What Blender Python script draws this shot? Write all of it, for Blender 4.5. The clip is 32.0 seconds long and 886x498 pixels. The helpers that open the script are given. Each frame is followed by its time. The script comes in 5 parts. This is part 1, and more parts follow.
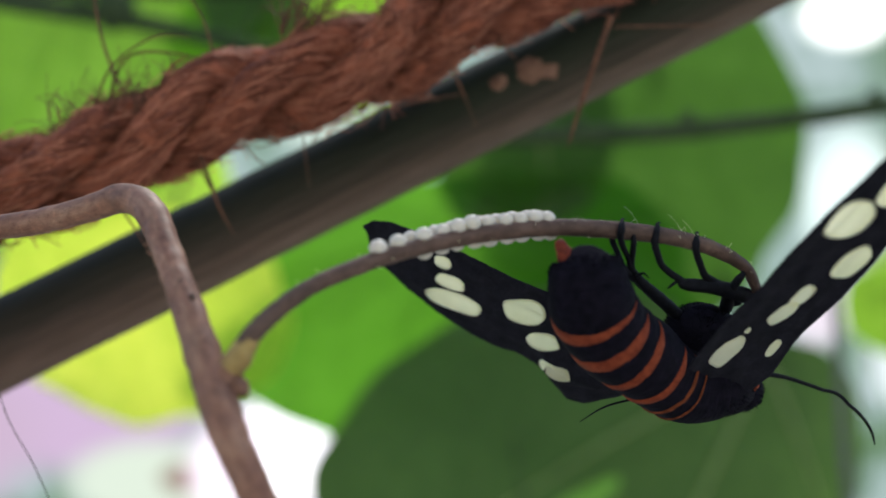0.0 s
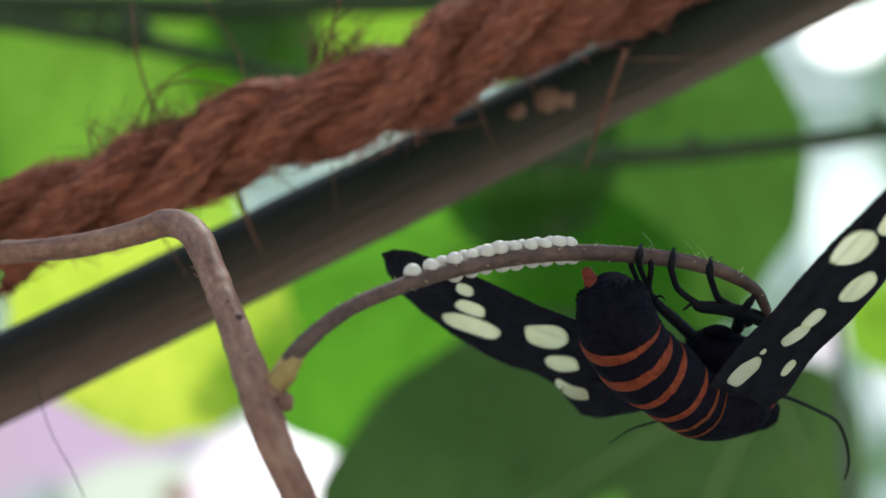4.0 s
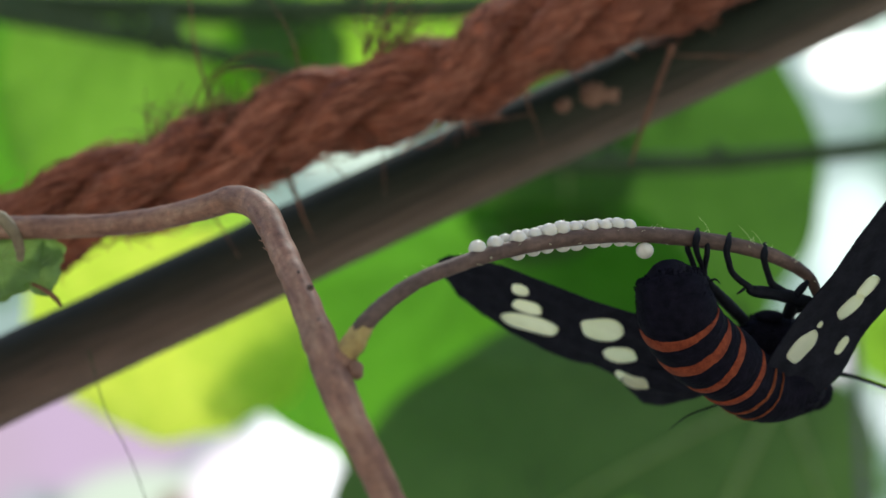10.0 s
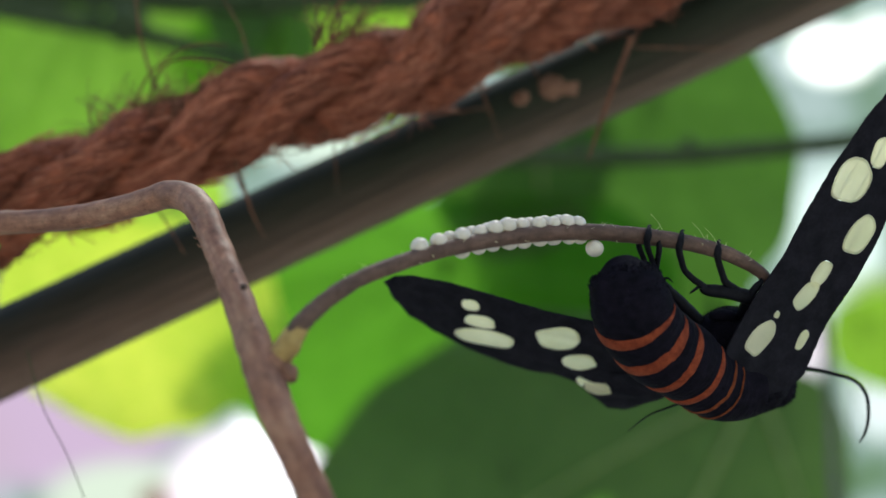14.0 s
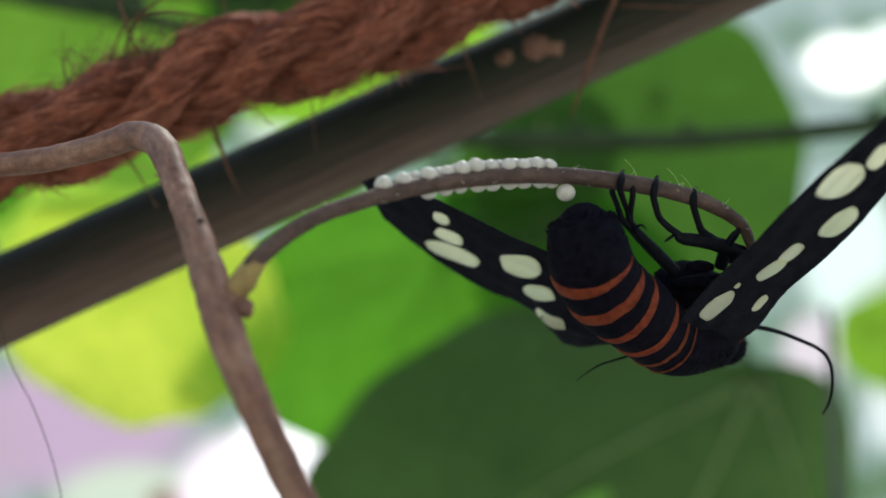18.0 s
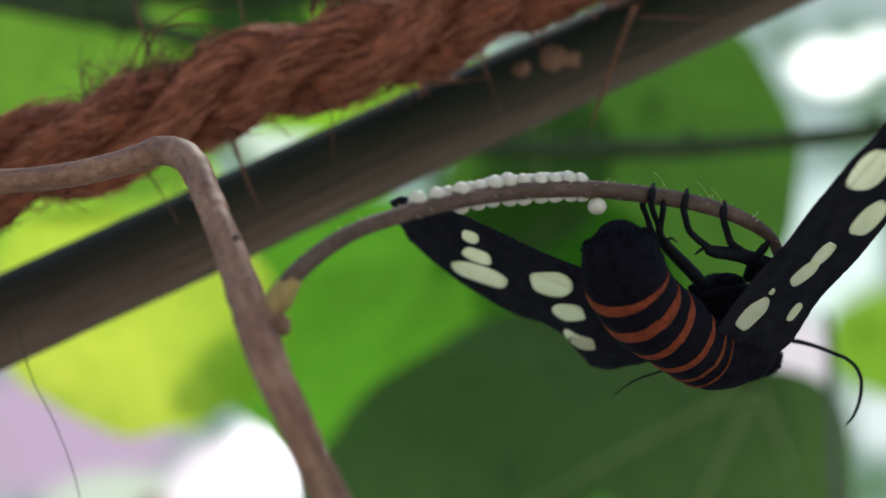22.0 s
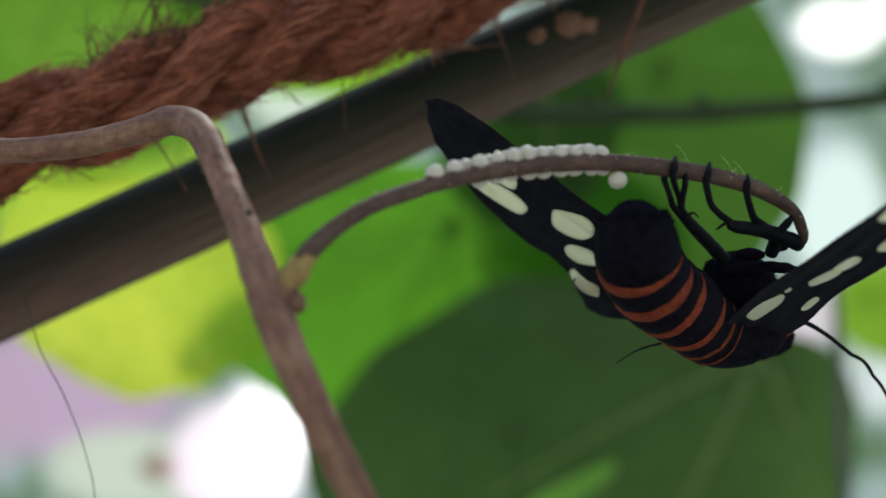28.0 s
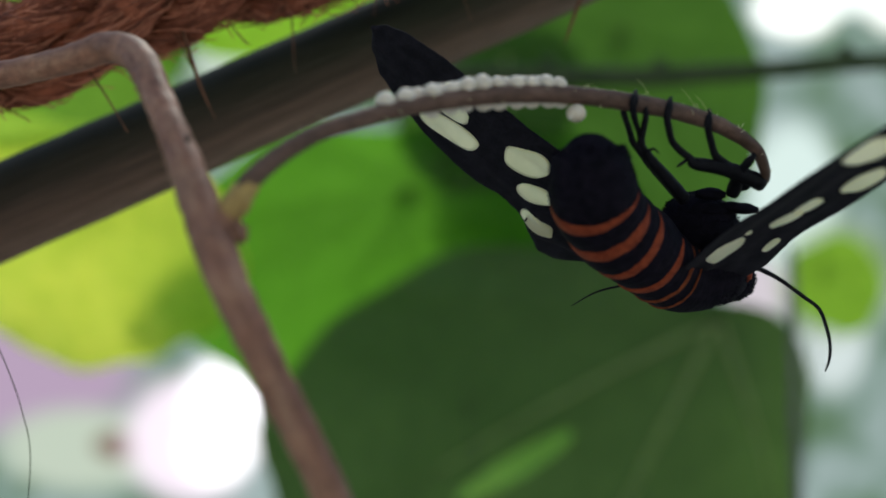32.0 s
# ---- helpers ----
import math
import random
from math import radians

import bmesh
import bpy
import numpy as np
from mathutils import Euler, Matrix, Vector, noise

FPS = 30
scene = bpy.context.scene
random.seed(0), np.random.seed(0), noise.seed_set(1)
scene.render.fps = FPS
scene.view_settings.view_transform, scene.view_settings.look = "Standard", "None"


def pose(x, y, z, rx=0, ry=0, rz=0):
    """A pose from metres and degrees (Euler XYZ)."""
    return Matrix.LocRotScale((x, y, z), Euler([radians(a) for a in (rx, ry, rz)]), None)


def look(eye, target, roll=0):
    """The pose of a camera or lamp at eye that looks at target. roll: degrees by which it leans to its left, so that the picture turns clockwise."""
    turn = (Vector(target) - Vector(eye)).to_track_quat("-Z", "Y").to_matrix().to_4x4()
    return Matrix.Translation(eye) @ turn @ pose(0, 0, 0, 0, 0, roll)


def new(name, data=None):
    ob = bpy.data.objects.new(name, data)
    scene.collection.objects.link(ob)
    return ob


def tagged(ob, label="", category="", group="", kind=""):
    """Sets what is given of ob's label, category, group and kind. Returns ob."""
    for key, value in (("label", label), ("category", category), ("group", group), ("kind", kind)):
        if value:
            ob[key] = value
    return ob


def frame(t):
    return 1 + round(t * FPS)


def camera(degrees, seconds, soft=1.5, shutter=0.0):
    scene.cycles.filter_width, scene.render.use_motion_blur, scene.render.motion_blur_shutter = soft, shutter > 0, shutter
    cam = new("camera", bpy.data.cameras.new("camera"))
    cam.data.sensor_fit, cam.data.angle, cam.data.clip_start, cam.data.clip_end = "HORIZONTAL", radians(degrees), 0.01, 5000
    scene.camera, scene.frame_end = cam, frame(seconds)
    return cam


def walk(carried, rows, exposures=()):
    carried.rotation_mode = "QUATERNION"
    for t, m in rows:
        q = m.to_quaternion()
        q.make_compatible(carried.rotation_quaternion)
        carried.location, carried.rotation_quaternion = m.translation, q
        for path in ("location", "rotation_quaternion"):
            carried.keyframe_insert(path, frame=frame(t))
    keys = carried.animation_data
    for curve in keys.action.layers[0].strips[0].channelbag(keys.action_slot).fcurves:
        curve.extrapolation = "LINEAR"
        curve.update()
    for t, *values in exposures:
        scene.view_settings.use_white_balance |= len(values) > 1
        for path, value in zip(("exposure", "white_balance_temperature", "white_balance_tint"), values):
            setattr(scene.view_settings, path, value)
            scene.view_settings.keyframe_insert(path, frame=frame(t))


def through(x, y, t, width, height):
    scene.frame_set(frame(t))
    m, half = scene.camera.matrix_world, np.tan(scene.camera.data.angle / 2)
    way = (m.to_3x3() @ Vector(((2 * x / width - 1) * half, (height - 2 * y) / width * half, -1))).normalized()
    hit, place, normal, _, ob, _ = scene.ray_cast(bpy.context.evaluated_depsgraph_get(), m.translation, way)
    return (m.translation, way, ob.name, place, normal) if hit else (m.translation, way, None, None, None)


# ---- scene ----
MM = 0.001
EYE, TILT = 1.45, 12.0
BASE = pose(0, 0, EYE, TILT, 0, 0)      # the first eye; everything below is in millimetres from it

cam = camera(46.0, 32.0, soft=1.6)
cam.data.dof.use_dof = True
cam.data.dof.focus_distance = 0.0795
cam.data.dof.aperture_fstop = 16.5
PATH = [
    (0, 0.00, 0.00, 0.00, 0.00, -0.00, 0.00),
    (0.5, 0.72, 0.48, 0.39, -0.67, 0.06, -0.19),
    (1, -1.18, -0.85, -0.28, -0.46, 0.15, -0.30),
    (1.5, -1.71, -3.82, 0.39, -0.11, 0.59, -0.10),
    (2, -1.68, -6.36, 1.72, 0.17, 0.84, -0.05),
    (2.5, -2.33, -6.12, 2.11, 0.40, 0.94, -0.01),
    (3, -2.37, -5.57, 1.04, 0.19, 0.96, -0.36),
    (3.5, -2.16, -4.91, 0.92, 0.02, 0.93, -0.19),
    (5.5, -2.81, -4.41, -1.60, -0.17, 1.29, -0.68),
    (6, -5.11, -5.95, -1.25, -0.13, 1.63, -0.81),
    (6.5, -5.39, -5.70, -1.07, -0.09, 1.37, -0.82),
    (7, -5.81, -6.51, -1.39, 0.07, 1.51, -0.91),
    (7.5, -5.43, -5.28, -2.77, 0.01, 1.28, -1.01),
    (8, -7.62, -6.14, -0.67, 0.42, 1.87, -1.42),
    (8.5, -8.82, -5.52, -2.96, 0.38, 1.44, -1.55),
    (9, -6.76, -6.14, -0.18, -0.04, 2.07, -1.16),
    (9.5, -7.39, -6.05, -1.52, -0.09, 2.05, -1.13),
    (10, -6.65, -6.12, -2.53, 0.08, 1.86, -1.35),
    (10.5, -6.75, -5.73, -1.26, -0.08, 1.77, -1.25),
    (11, -6.90, -5.75, -1.51, 0.15, 1.70, -1.18),
    (11.5, -5.12, -3.43, -2.43, -0.51, 1.25, -1.26),
    (12, -5.46, -3.92, -2.02, -0.73, 1.39, -1.37),
    (12.5, -4.75, -4.41, -2.48, -0.67, 1.48, -1.51),
    (13, -3.99, -3.84, -0.88, -0.87, 1.76, -1.44),
    (13.5, -4.12, -4.00, -0.93, -0.93, 1.78, -1.25),
    (14, -3.72, -3.51, -1.98, -0.85, 1.46, -1.38),
    (14.5, -3.99, -3.75, -1.85, -0.97, 1.48, -1.53),
    (15, -3.06, -3.42, -2.02, -1.11, 1.65, -1.74),
    (15.5, -1.72, -0.95, -5.40, -1.13, 1.42, -1.86),
    (17.5, -1.19, -1.41, -6.37, 0.13, 1.67, -2.20),
    (18, -0.28, -1.55, -6.49, -0.19, 1.83, -1.96),
    (18.5, -0.74, -2.02, -6.43, -0.05, 2.35, -1.49),
    (19, -1.91, -2.87, -5.15, -0.36, 2.28, -1.65),
    (19.5, -3.36, -2.49, -6.52, -0.62, 2.20, -1.83),
    (20, -2.56, -2.17, -7.67, -0.69, 2.17, -2.01),
    (20.5, -4.04, -2.26, -6.13, -1.16, 2.28, -1.93),
    (21, -2.99, -1.97, -4.78, -0.92, 2.40, -1.74),
    (21.5, -1.60, -1.68, -3.84, -0.88, 2.01, -1.52),
    (22, -3.52, -1.36, -5.90, -0.90, 2.12, -1.66),
    (22.5, -2.54, -1.90, -5.56, -1.05, 2.16, -1.68),
    (23, -1.07, -1.66, -3.91, -0.82, 1.97, -1.64),
    (23.5, -2.24, -1.19, -5.65, -1.00, 2.15, -1.68),
    (24, -3.09, -1.88, -3.48, -0.82, 2.16, -1.65),
    (24.5, -4.34, -1.75, -4.66, -1.08, 2.28, -1.80),
    (25, -4.26, -1.81, -5.50, -1.31, 2.17, -1.86),
    (25.5, -5.87, -1.94, -5.37, -1.23, 1.86, -1.74),
    (27.5, -2.14, -0.85, -2.16, -0.58, 0.30, -1.68),
    (28, -4.53, 0.26, -4.92, -0.77, -0.04, -1.92),
    (28.5, -3.08, 1.65, -4.60, -1.29, -0.73, -1.73),
    (29, -1.07, 0.93, -2.90, -0.93, -0.69, -1.54),
    (29.5, -3.29, 1.72, -5.42, -1.74, -0.64, -2.04),
    (30, -3.77, 2.91, -8.13, -2.49, -0.77, -2.04),
    (30.5, -6.26, 2.82, -9.27, -2.61, -0.82, -1.95),
    (31, -6.31, 3.83, -8.47, -3.39, -0.88, -1.96),
    (31.5, -3.83, 3.43, -8.59, -3.14, -1.04, -2.09),
    (32, -3.91, 3.26, -7.89, -3.07, -1.11, -2.16),
]
walk(cam, [(t, BASE @ pose(x * MM, y * MM, z * MM, 90 + pitch, roll, yaw)) for t, x, y, z, yaw, pitch, roll in PATH],
     [(0, 0.86, 6450, 5), (3.5, 0.9, 6450, 1), (9, 0.87, 6500, 0), (12, 0.82, 6450, -1), (15, 0.87, 6500, 0), (20, 0.62, 6500, -1), (24, 0.68, 6520, 0), (26, 0.58, 6550, 0), (32, 0.37, 6550, 1)])

# ---- light ----
world = bpy.data.worlds.new("sky")
scene.world = world
world.use_nodes = True
wn, wl = world.node_tree.nodes, world.node_tree.links
sky = wn.new("ShaderNodeTexSky")
sky.sky_type = "NISHITA"
sky.sun_disc = False
sky.sun_elevation, sky.sun_rotation = radians(55), radians(10)
wl.new(sky.outputs[0], wn["Background"].inputs[0])
wn["Background"].inputs[1].default_value = 0.15
sun = new("sun", bpy.data.lights.new("sun", "SUN"))
sun.data.energy, sun.data.angle, sun.data.color = 1.5, radians(20), (1.0, 0.96, 0.9)
sun.matrix_world = look((0.3, 1.5, 3.0), (0, 0, 0.6))


# ---- materials ----
def mat(name, rough=0.6, spec=0.4, metal=0.0):
    m = bpy.data.materials.new(name)
    m.use_nodes = True
    n = m.node_tree.nodes
    b = n["Principled BSDF"]
    b.inputs["Roughness"].default_value = rough
    b.inputs["Specular IOR Level"].default_value = spec
    b.inputs["Metallic"].default_value = metal
    return m, n, m.node_tree.links, b


def coords(n, l, scale=(1, 1, 1), kind="Object"):
    tc, mp = n.new("ShaderNodeTexCoord"), n.new("ShaderNodeMapping")
    mp.inputs["Scale"].default_value = scale
    l.new(tc.outputs[kind], mp.inputs[0])
    return mp.outputs[0]


def noise_tex(n, l, vec, scale, detail=5, rough=0.6):
    t = n.new("ShaderNodeTexNoise")
    t.inputs["Scale"].default_value, t.inputs["Detail"].default_value, t.inputs["Roughness"].default_value = scale, detail, rough
    l.new(vec, t.inputs["Vector"])
    return t.outputs["Fac"]


def ramp(n, l, fac, *stops):
    r = n.new("ShaderNodeValToRGB")
    e = r.color_ramp.elements
    while len(e) < len(stops):
        e.new(0.5)
    for k, (p, c) in zip(e, stops):
        k.position, k.color = p, (*c, 1)
    l.new(fac, r.inputs[0])
    return r.outputs[0]


def mixed(n, l, fac, a, b, mode="MIX"):
    m = n.new("ShaderNodeMix")
    m.data_type, m.blend_type = "RGBA", mode
    for sock, v in ((m.inputs[0], fac), (m.inputs[6], a), (m.inputs[7], b)):
        if isinstance(v, (int, float)):
            sock.default_value = v
        elif isinstance(v, tuple):
            sock.default_value = (*v, 1)
        else:
            l.new(v, sock)
    return m.outputs[2]


def bumped(n, l, b, height, strength=0.4, distance=0.0002):
    u = n.new("ShaderNodeBump")
    u.inputs["Strength"].default_value, u.inputs["Distance"].default_value = strength, distance
    l.new(height, u.inputs["Height"])
    l.new(u.outputs[0], b.inputs["Normal"])


def plain(name, c1, c2, scale, rough=0.6, spec=0.4, bump=0.3, dist=0.0001, stretch=(1, 1, 1), lo=0.35, hi=0.65, fine=4.0):
    """Two colours mottled at two scales, with fine relief. scale: spots per metre."""
    m, n, l, b = mat(name, rough, spec)
    v = coords(n, l, stretch)
    f1, f2 = noise_tex(n, l, v, scale), noise_tex(n, l, v, scale * fine, 3)
    c = ramp(n, l, f1, (lo, c1), (hi, c2))
    c = mixed(n, l, 0.35, c, ramp(n, l, f2, (0.3, (0.55, 0.55, 0.55)), (0.7, (1.25, 1.25, 1.25))), "MULTIPLY")
    l.new(c, b.inputs["Base Color"])
    bumped(n, l, b, f2, bump, dist)
    return m


def uv_streaks(name, c1, c2, c3, along, around, rough=0.55, spec=0.35, bump=0.4, dist=0.0001):
    """For tubes: u runs along, v around. Streaks that follow the length, with blotches."""
    m, n, l, b = mat(name, rough, spec)
    v = coords(n, l, (along, around, 1), "UV")
    f1 = noise_tex(n, l, v, 1.0, 6)
    f2 = noise_tex(n, l, coords(n, l, (1, 1, 1)), 300, 4)
    f3 = noise_tex(n, l, coords(n, l, (1, 1, 1)), 1800, 5, 0.7)
    c = ramp(n, l, f1, (0.3, c1), (0.5, c2), (0.72, c3))
    c = mixed(n, l, 0.55, c, ramp(n, l, f3, (0.34, (0.45, 0.4, 0.37)), (0.47, (0.95, 0.95, 0.95)), (0.56, (1, 1, 1)), (0.66, (1.6, 1.52, 1.4))), "MULTIPLY")
    c = mixed(n, l, 0.5, c, ramp(n, l, f2, (0.35, (0.6, 0.6, 0.6)), (0.68, (1.3, 1.25, 1.2))), "MULTIPLY")
    l.new(c, b.inputs["Base Color"])
    bumped(n, l, b, f1, bump, dist)
    return m


def leaf_mat(name, c1, c2, through, amount=0.55):
    """A leaf blade: diffuse with light that passes through, veined by noise."""
    m, n, l, b = mat(name, 0.5, 0.4)
    v = coords(n, l)
    f1, f2 = noise_tex(n, l, v, 22, 4), noise_tex(n, l, v, 180, 4)
    c = mixed(n, l, 0.5, ramp(n, l, f1, (0.35, c1), (0.65, c2)), ramp(n, l, f2, (0.3, (0.75, 0.75, 0.75)), (0.7, (1.15, 1.15, 1.15))), "MULTIPLY")
    l.new(c, b.inputs["Base Color"])
    bumped(n, l, b, f2, 0.3, 0.0003)
    tr = n.new("ShaderNodeBsdfTranslucent")
    l.new(mixed(n, l, 1.0, ramp(n, l, f1, (0.3, through), (0.7, tuple(min(1, k * 1.35) for k in through))), ramp(n, l, f2, (0.25, (0.8, 0.85, 0.7)), (0.75, (1.1, 1.05, 1.1))), "MULTIPLY"), tr.inputs[0])
    mx = n.new("ShaderNodeMixShader")
    mx.inputs[0].default_value = amount
    l.new(b.outputs[0], mx.inputs[1])
    l.new(tr.outputs[0], mx.inputs[2])
    l.new(mx.outputs[0], n["Material Output"].inputs[0])
    return m


COIR = plain("coir", (0.11, 0.03, 0.016), (0.33, 0.1, 0.054), 260, 0.8, 0.25, 0.5, 0.0002)
HAIR, _n, _l, _b = mat("coir_fibre", 0.6, 0.35)
_g = _n.new("ShaderNodeNewGeometry")
_l.new(mixed(_n, _l, 0.4, ramp(_n, _l, _g.outputs["Random Per Island"], (0.0, (0.11, 0.03, 0.016)), (0.5, (0.33, 0.102, 0.058)), (1.0, (0.56, 0.22, 0.135))),
             ramp(_n, _l, noise_tex(_n, _l, coords(_n, _l), 240, 4), (0.3, (0.5, 0.5, 0.5)), (0.7, (1.3, 1.3, 1.3))), "MULTIPLY"), _b.inputs["Base Color"])
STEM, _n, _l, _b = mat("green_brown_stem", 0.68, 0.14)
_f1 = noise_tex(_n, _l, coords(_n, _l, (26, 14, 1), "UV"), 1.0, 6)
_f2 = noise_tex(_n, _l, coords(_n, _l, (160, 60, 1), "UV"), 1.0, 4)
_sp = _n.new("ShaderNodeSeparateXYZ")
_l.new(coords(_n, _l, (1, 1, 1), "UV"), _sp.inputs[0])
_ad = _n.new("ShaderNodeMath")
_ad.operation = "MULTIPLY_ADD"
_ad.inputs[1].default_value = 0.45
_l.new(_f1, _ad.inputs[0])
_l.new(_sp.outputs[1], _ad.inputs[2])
# Brown below, green above; the paler underside is bounced light painted in.
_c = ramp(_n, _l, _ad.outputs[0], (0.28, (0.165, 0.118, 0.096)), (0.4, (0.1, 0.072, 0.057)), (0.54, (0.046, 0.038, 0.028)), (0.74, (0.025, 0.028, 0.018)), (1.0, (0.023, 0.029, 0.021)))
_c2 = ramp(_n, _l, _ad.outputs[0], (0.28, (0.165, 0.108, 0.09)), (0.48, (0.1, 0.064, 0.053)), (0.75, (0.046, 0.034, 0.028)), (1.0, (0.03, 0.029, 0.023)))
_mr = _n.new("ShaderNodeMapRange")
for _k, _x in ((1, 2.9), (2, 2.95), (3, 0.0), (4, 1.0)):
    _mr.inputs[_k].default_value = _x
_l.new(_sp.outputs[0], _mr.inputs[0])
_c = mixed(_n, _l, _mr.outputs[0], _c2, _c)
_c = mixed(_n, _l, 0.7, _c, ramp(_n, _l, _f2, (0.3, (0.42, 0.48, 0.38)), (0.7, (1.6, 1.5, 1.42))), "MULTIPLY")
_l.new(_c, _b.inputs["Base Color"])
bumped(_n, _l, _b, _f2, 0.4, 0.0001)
SCAR = plain("tan_scar", (0.19, 0.095, 0.062), (0.28, 0.155, 0.108), 700, 0.85, 0.2)
BARK = uv_streaks("vine_bark", (0.15, 0.066, 0.045), (0.25, 0.124, 0.086), (0.38, 0.23, 0.16), 260, 6, 0.55, 0.34, 0.6, 0.0001)
TENDRIL = uv_streaks("tendril_bark", (0.064, 0.038, 0.03), (0.104, 0.062, 0.05), (0.16, 0.1, 0.08), 500, 5, 0.6, 0.3, 0.6, 0.00008)
NODE = plain("yellow_node", (0.24, 0.14, 0.05), (0.38, 0.26, 0.085), 500, 0.55, 0.4, 0.5, 0.0001)
STALK = plain("leaf_stalk", (0.17, 0.12, 0.07), (0.26, 0.2, 0.12), 400, 0.6, 0.3, 0.5, 0.0001)
DARK = plain("dark_bark_spot", (0.03, 0.018, 0.014), (0.07, 0.04, 0.03), 900, 0.8)
# Darker copy of the coir brown, with the shade of backlit hairs in it.
STOUT = plain("stout_fibre", (0.09, 0.038, 0.022), (0.19, 0.08, 0.045), 600, 0.7, 0.25)
EGG, _n, _l, _b = mat("egg", 0.42, 0.35)
_b.inputs["Subsurface Weight"].default_value, _b.inputs["Subsurface Scale"].default_value = 0.65, 0.0006
_b.inputs["Subsurface Radius"].default_value = (1.0, 0.9, 0.75)
_l.new(ramp(_n, _l, noise_tex(_n, _l, coords(_n, _l), 900, 3), (0.3, (0.56, 0.5, 0.44)), (0.7, (0.68, 0.62, 0.55))), _b.inputs["Base Color"])
BLACK = plain("black_scales", (0.002, 0.002, 0.005), (0.008, 0.006, 0.013), 1600, 0.8, 0.08, 0.6, 0.00008)
WINGBLACK = plain("black_wing_scales", (0.005, 0.005, 0.009), (0.013, 0.012, 0.019), 900, 0.8, 0.13, 0.5, 0.00005)
CREAM = leaf_mat("cream_wing_window", (0.93, 0.89, 0.6), (0.98, 0.95, 0.7), (0.98, 0.93, 0.56), 0.5)
RED = plain("orange_red_scales", (0.14, 0.024, 0.010), (0.25, 0.052, 0.021), 1500, 0.75, 0.15, 0.6, 0.00006)
DULLRED = plain("red_brown_scales", (0.1, 0.026, 0.011), (0.19, 0.05, 0.02), 1500, 0.8, 0.12, 0.6, 0.00006)
LEGBLUE = plain("blue_black_leg", (0.002, 0.002, 0.004), (0.007, 0.007, 0.012), 2500, 0.62, 0.14, 0.5, 0.00003)
TIPRED = plain("red_brown_tip", (0.1, 0.012, 0.005), (0.2, 0.032, 0.011), 2000, 0.6, 0.25)
LEAF_YELLOW = leaf_mat("young_leaf", (0.14, 0.21, 0.03), (0.19, 0.27, 0.045), (0.74, 0.88, 0.095), 0.88)
LEAF_FRESH = leaf_mat("fresh_leaf", (0.08, 0.15, 0.02), (0.11, 0.19, 0.025), (0.24, 0.44, 0.05), 0.75)
LEAF_LIME = leaf_mat("lime_leaf", (0.1, 0.18, 0.022), (0.14, 0.22, 0.03), (0.38, 0.64, 0.05), 0.8)
LEAF_PALE = leaf_mat("pale_leaf", (0.12, 0.2, 0.026), (0.16, 0.25, 0.038), (0.52, 0.76, 0.08), 0.84)
# Raised base green: the light on the small curled leaf is in its colour.
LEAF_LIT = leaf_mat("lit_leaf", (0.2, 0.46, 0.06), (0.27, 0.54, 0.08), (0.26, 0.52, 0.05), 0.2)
LEAF_GREEN = leaf_mat("green_leaf", (0.05, 0.12, 0.015), (0.07, 0.15, 0.02), (0.165, 0.43, 0.03), 0.74)
# Shade on the darker leaves is put into these two greens.
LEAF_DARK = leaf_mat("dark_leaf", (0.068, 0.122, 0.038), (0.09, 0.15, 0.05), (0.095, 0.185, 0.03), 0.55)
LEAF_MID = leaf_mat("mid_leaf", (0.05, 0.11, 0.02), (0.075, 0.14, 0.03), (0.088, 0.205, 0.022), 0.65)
LEAF_SMALL = leaf_mat("small_vine_leaf", (0.1, 0.17, 0.055), (0.15, 0.23, 0.075), (0.24, 0.38, 0.08), 0.45)
VEIN = leaf_mat("pale_vein", (0.24, 0.33, 0.13), (0.29, 0.38, 0.15), (0.42, 0.6, 0.13), 0.4)
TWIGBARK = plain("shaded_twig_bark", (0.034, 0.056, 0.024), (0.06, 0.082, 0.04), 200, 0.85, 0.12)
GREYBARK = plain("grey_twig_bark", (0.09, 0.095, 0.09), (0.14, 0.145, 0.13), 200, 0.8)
SOIL = plain("pale_sand", (0.42, 0.37, 0.31), (0.55, 0.5, 0.43), 6, 0.95, 0.1, 0.8, 0.02)
PLASTER = plain("pale_plaster", (0.72, 0.71, 0.68), (0.8, 0.79, 0.77), 4, 0.9, 0.2, 0.3, 0.002)


# ---- builders ----
ORIGIN = {}


def thing(name, at, label="", category="", group="", kind="", twist=None):
    ob = new(name)
    ob.empty_display_size = 0.01
    ob.matrix_world = BASE @ Matrix.Translation(Vector(at) * MM)
    ORIGIN[ob.name] = Vector(at)
    return tagged(ob, label, category, group, kind)


def part(name, geo, material, parent, label="", kind="", at=None):
    """geo: (verts in mm from the first eye, faces, uvs or None). at: where the part's own origin lies, for parts that move."""
    verts, faces, uvs = geo
    root = ORIGIN[parent.name]
    mine = Vector(at) if at is not None else root
    me = bpy.data.meshes.new(name)
    me.from_pydata([tuple((Vector(v) - mine) * MM) for v in verts], [], faces)
    me.polygons.foreach_set("use_smooth", [True] * len(faces))
    if uvs:
        layer = me.uv_layers.new(name="uv")
        loops = np.zeros(len(me.loops), dtype=np.int32)
        me.loops.foreach_get("vertex_index", loops)
        layer.data.foreach_set("uv", np.array(uvs, dtype=np.float32)[loops].ravel())
    me.materials.append(material)
    ob = new(name, me)
    ob.parent = parent
    ob.location = (mine - root) * MM
    ORIGIN[ob.name] = mine
    return tagged(ob, label, "", "", kind)


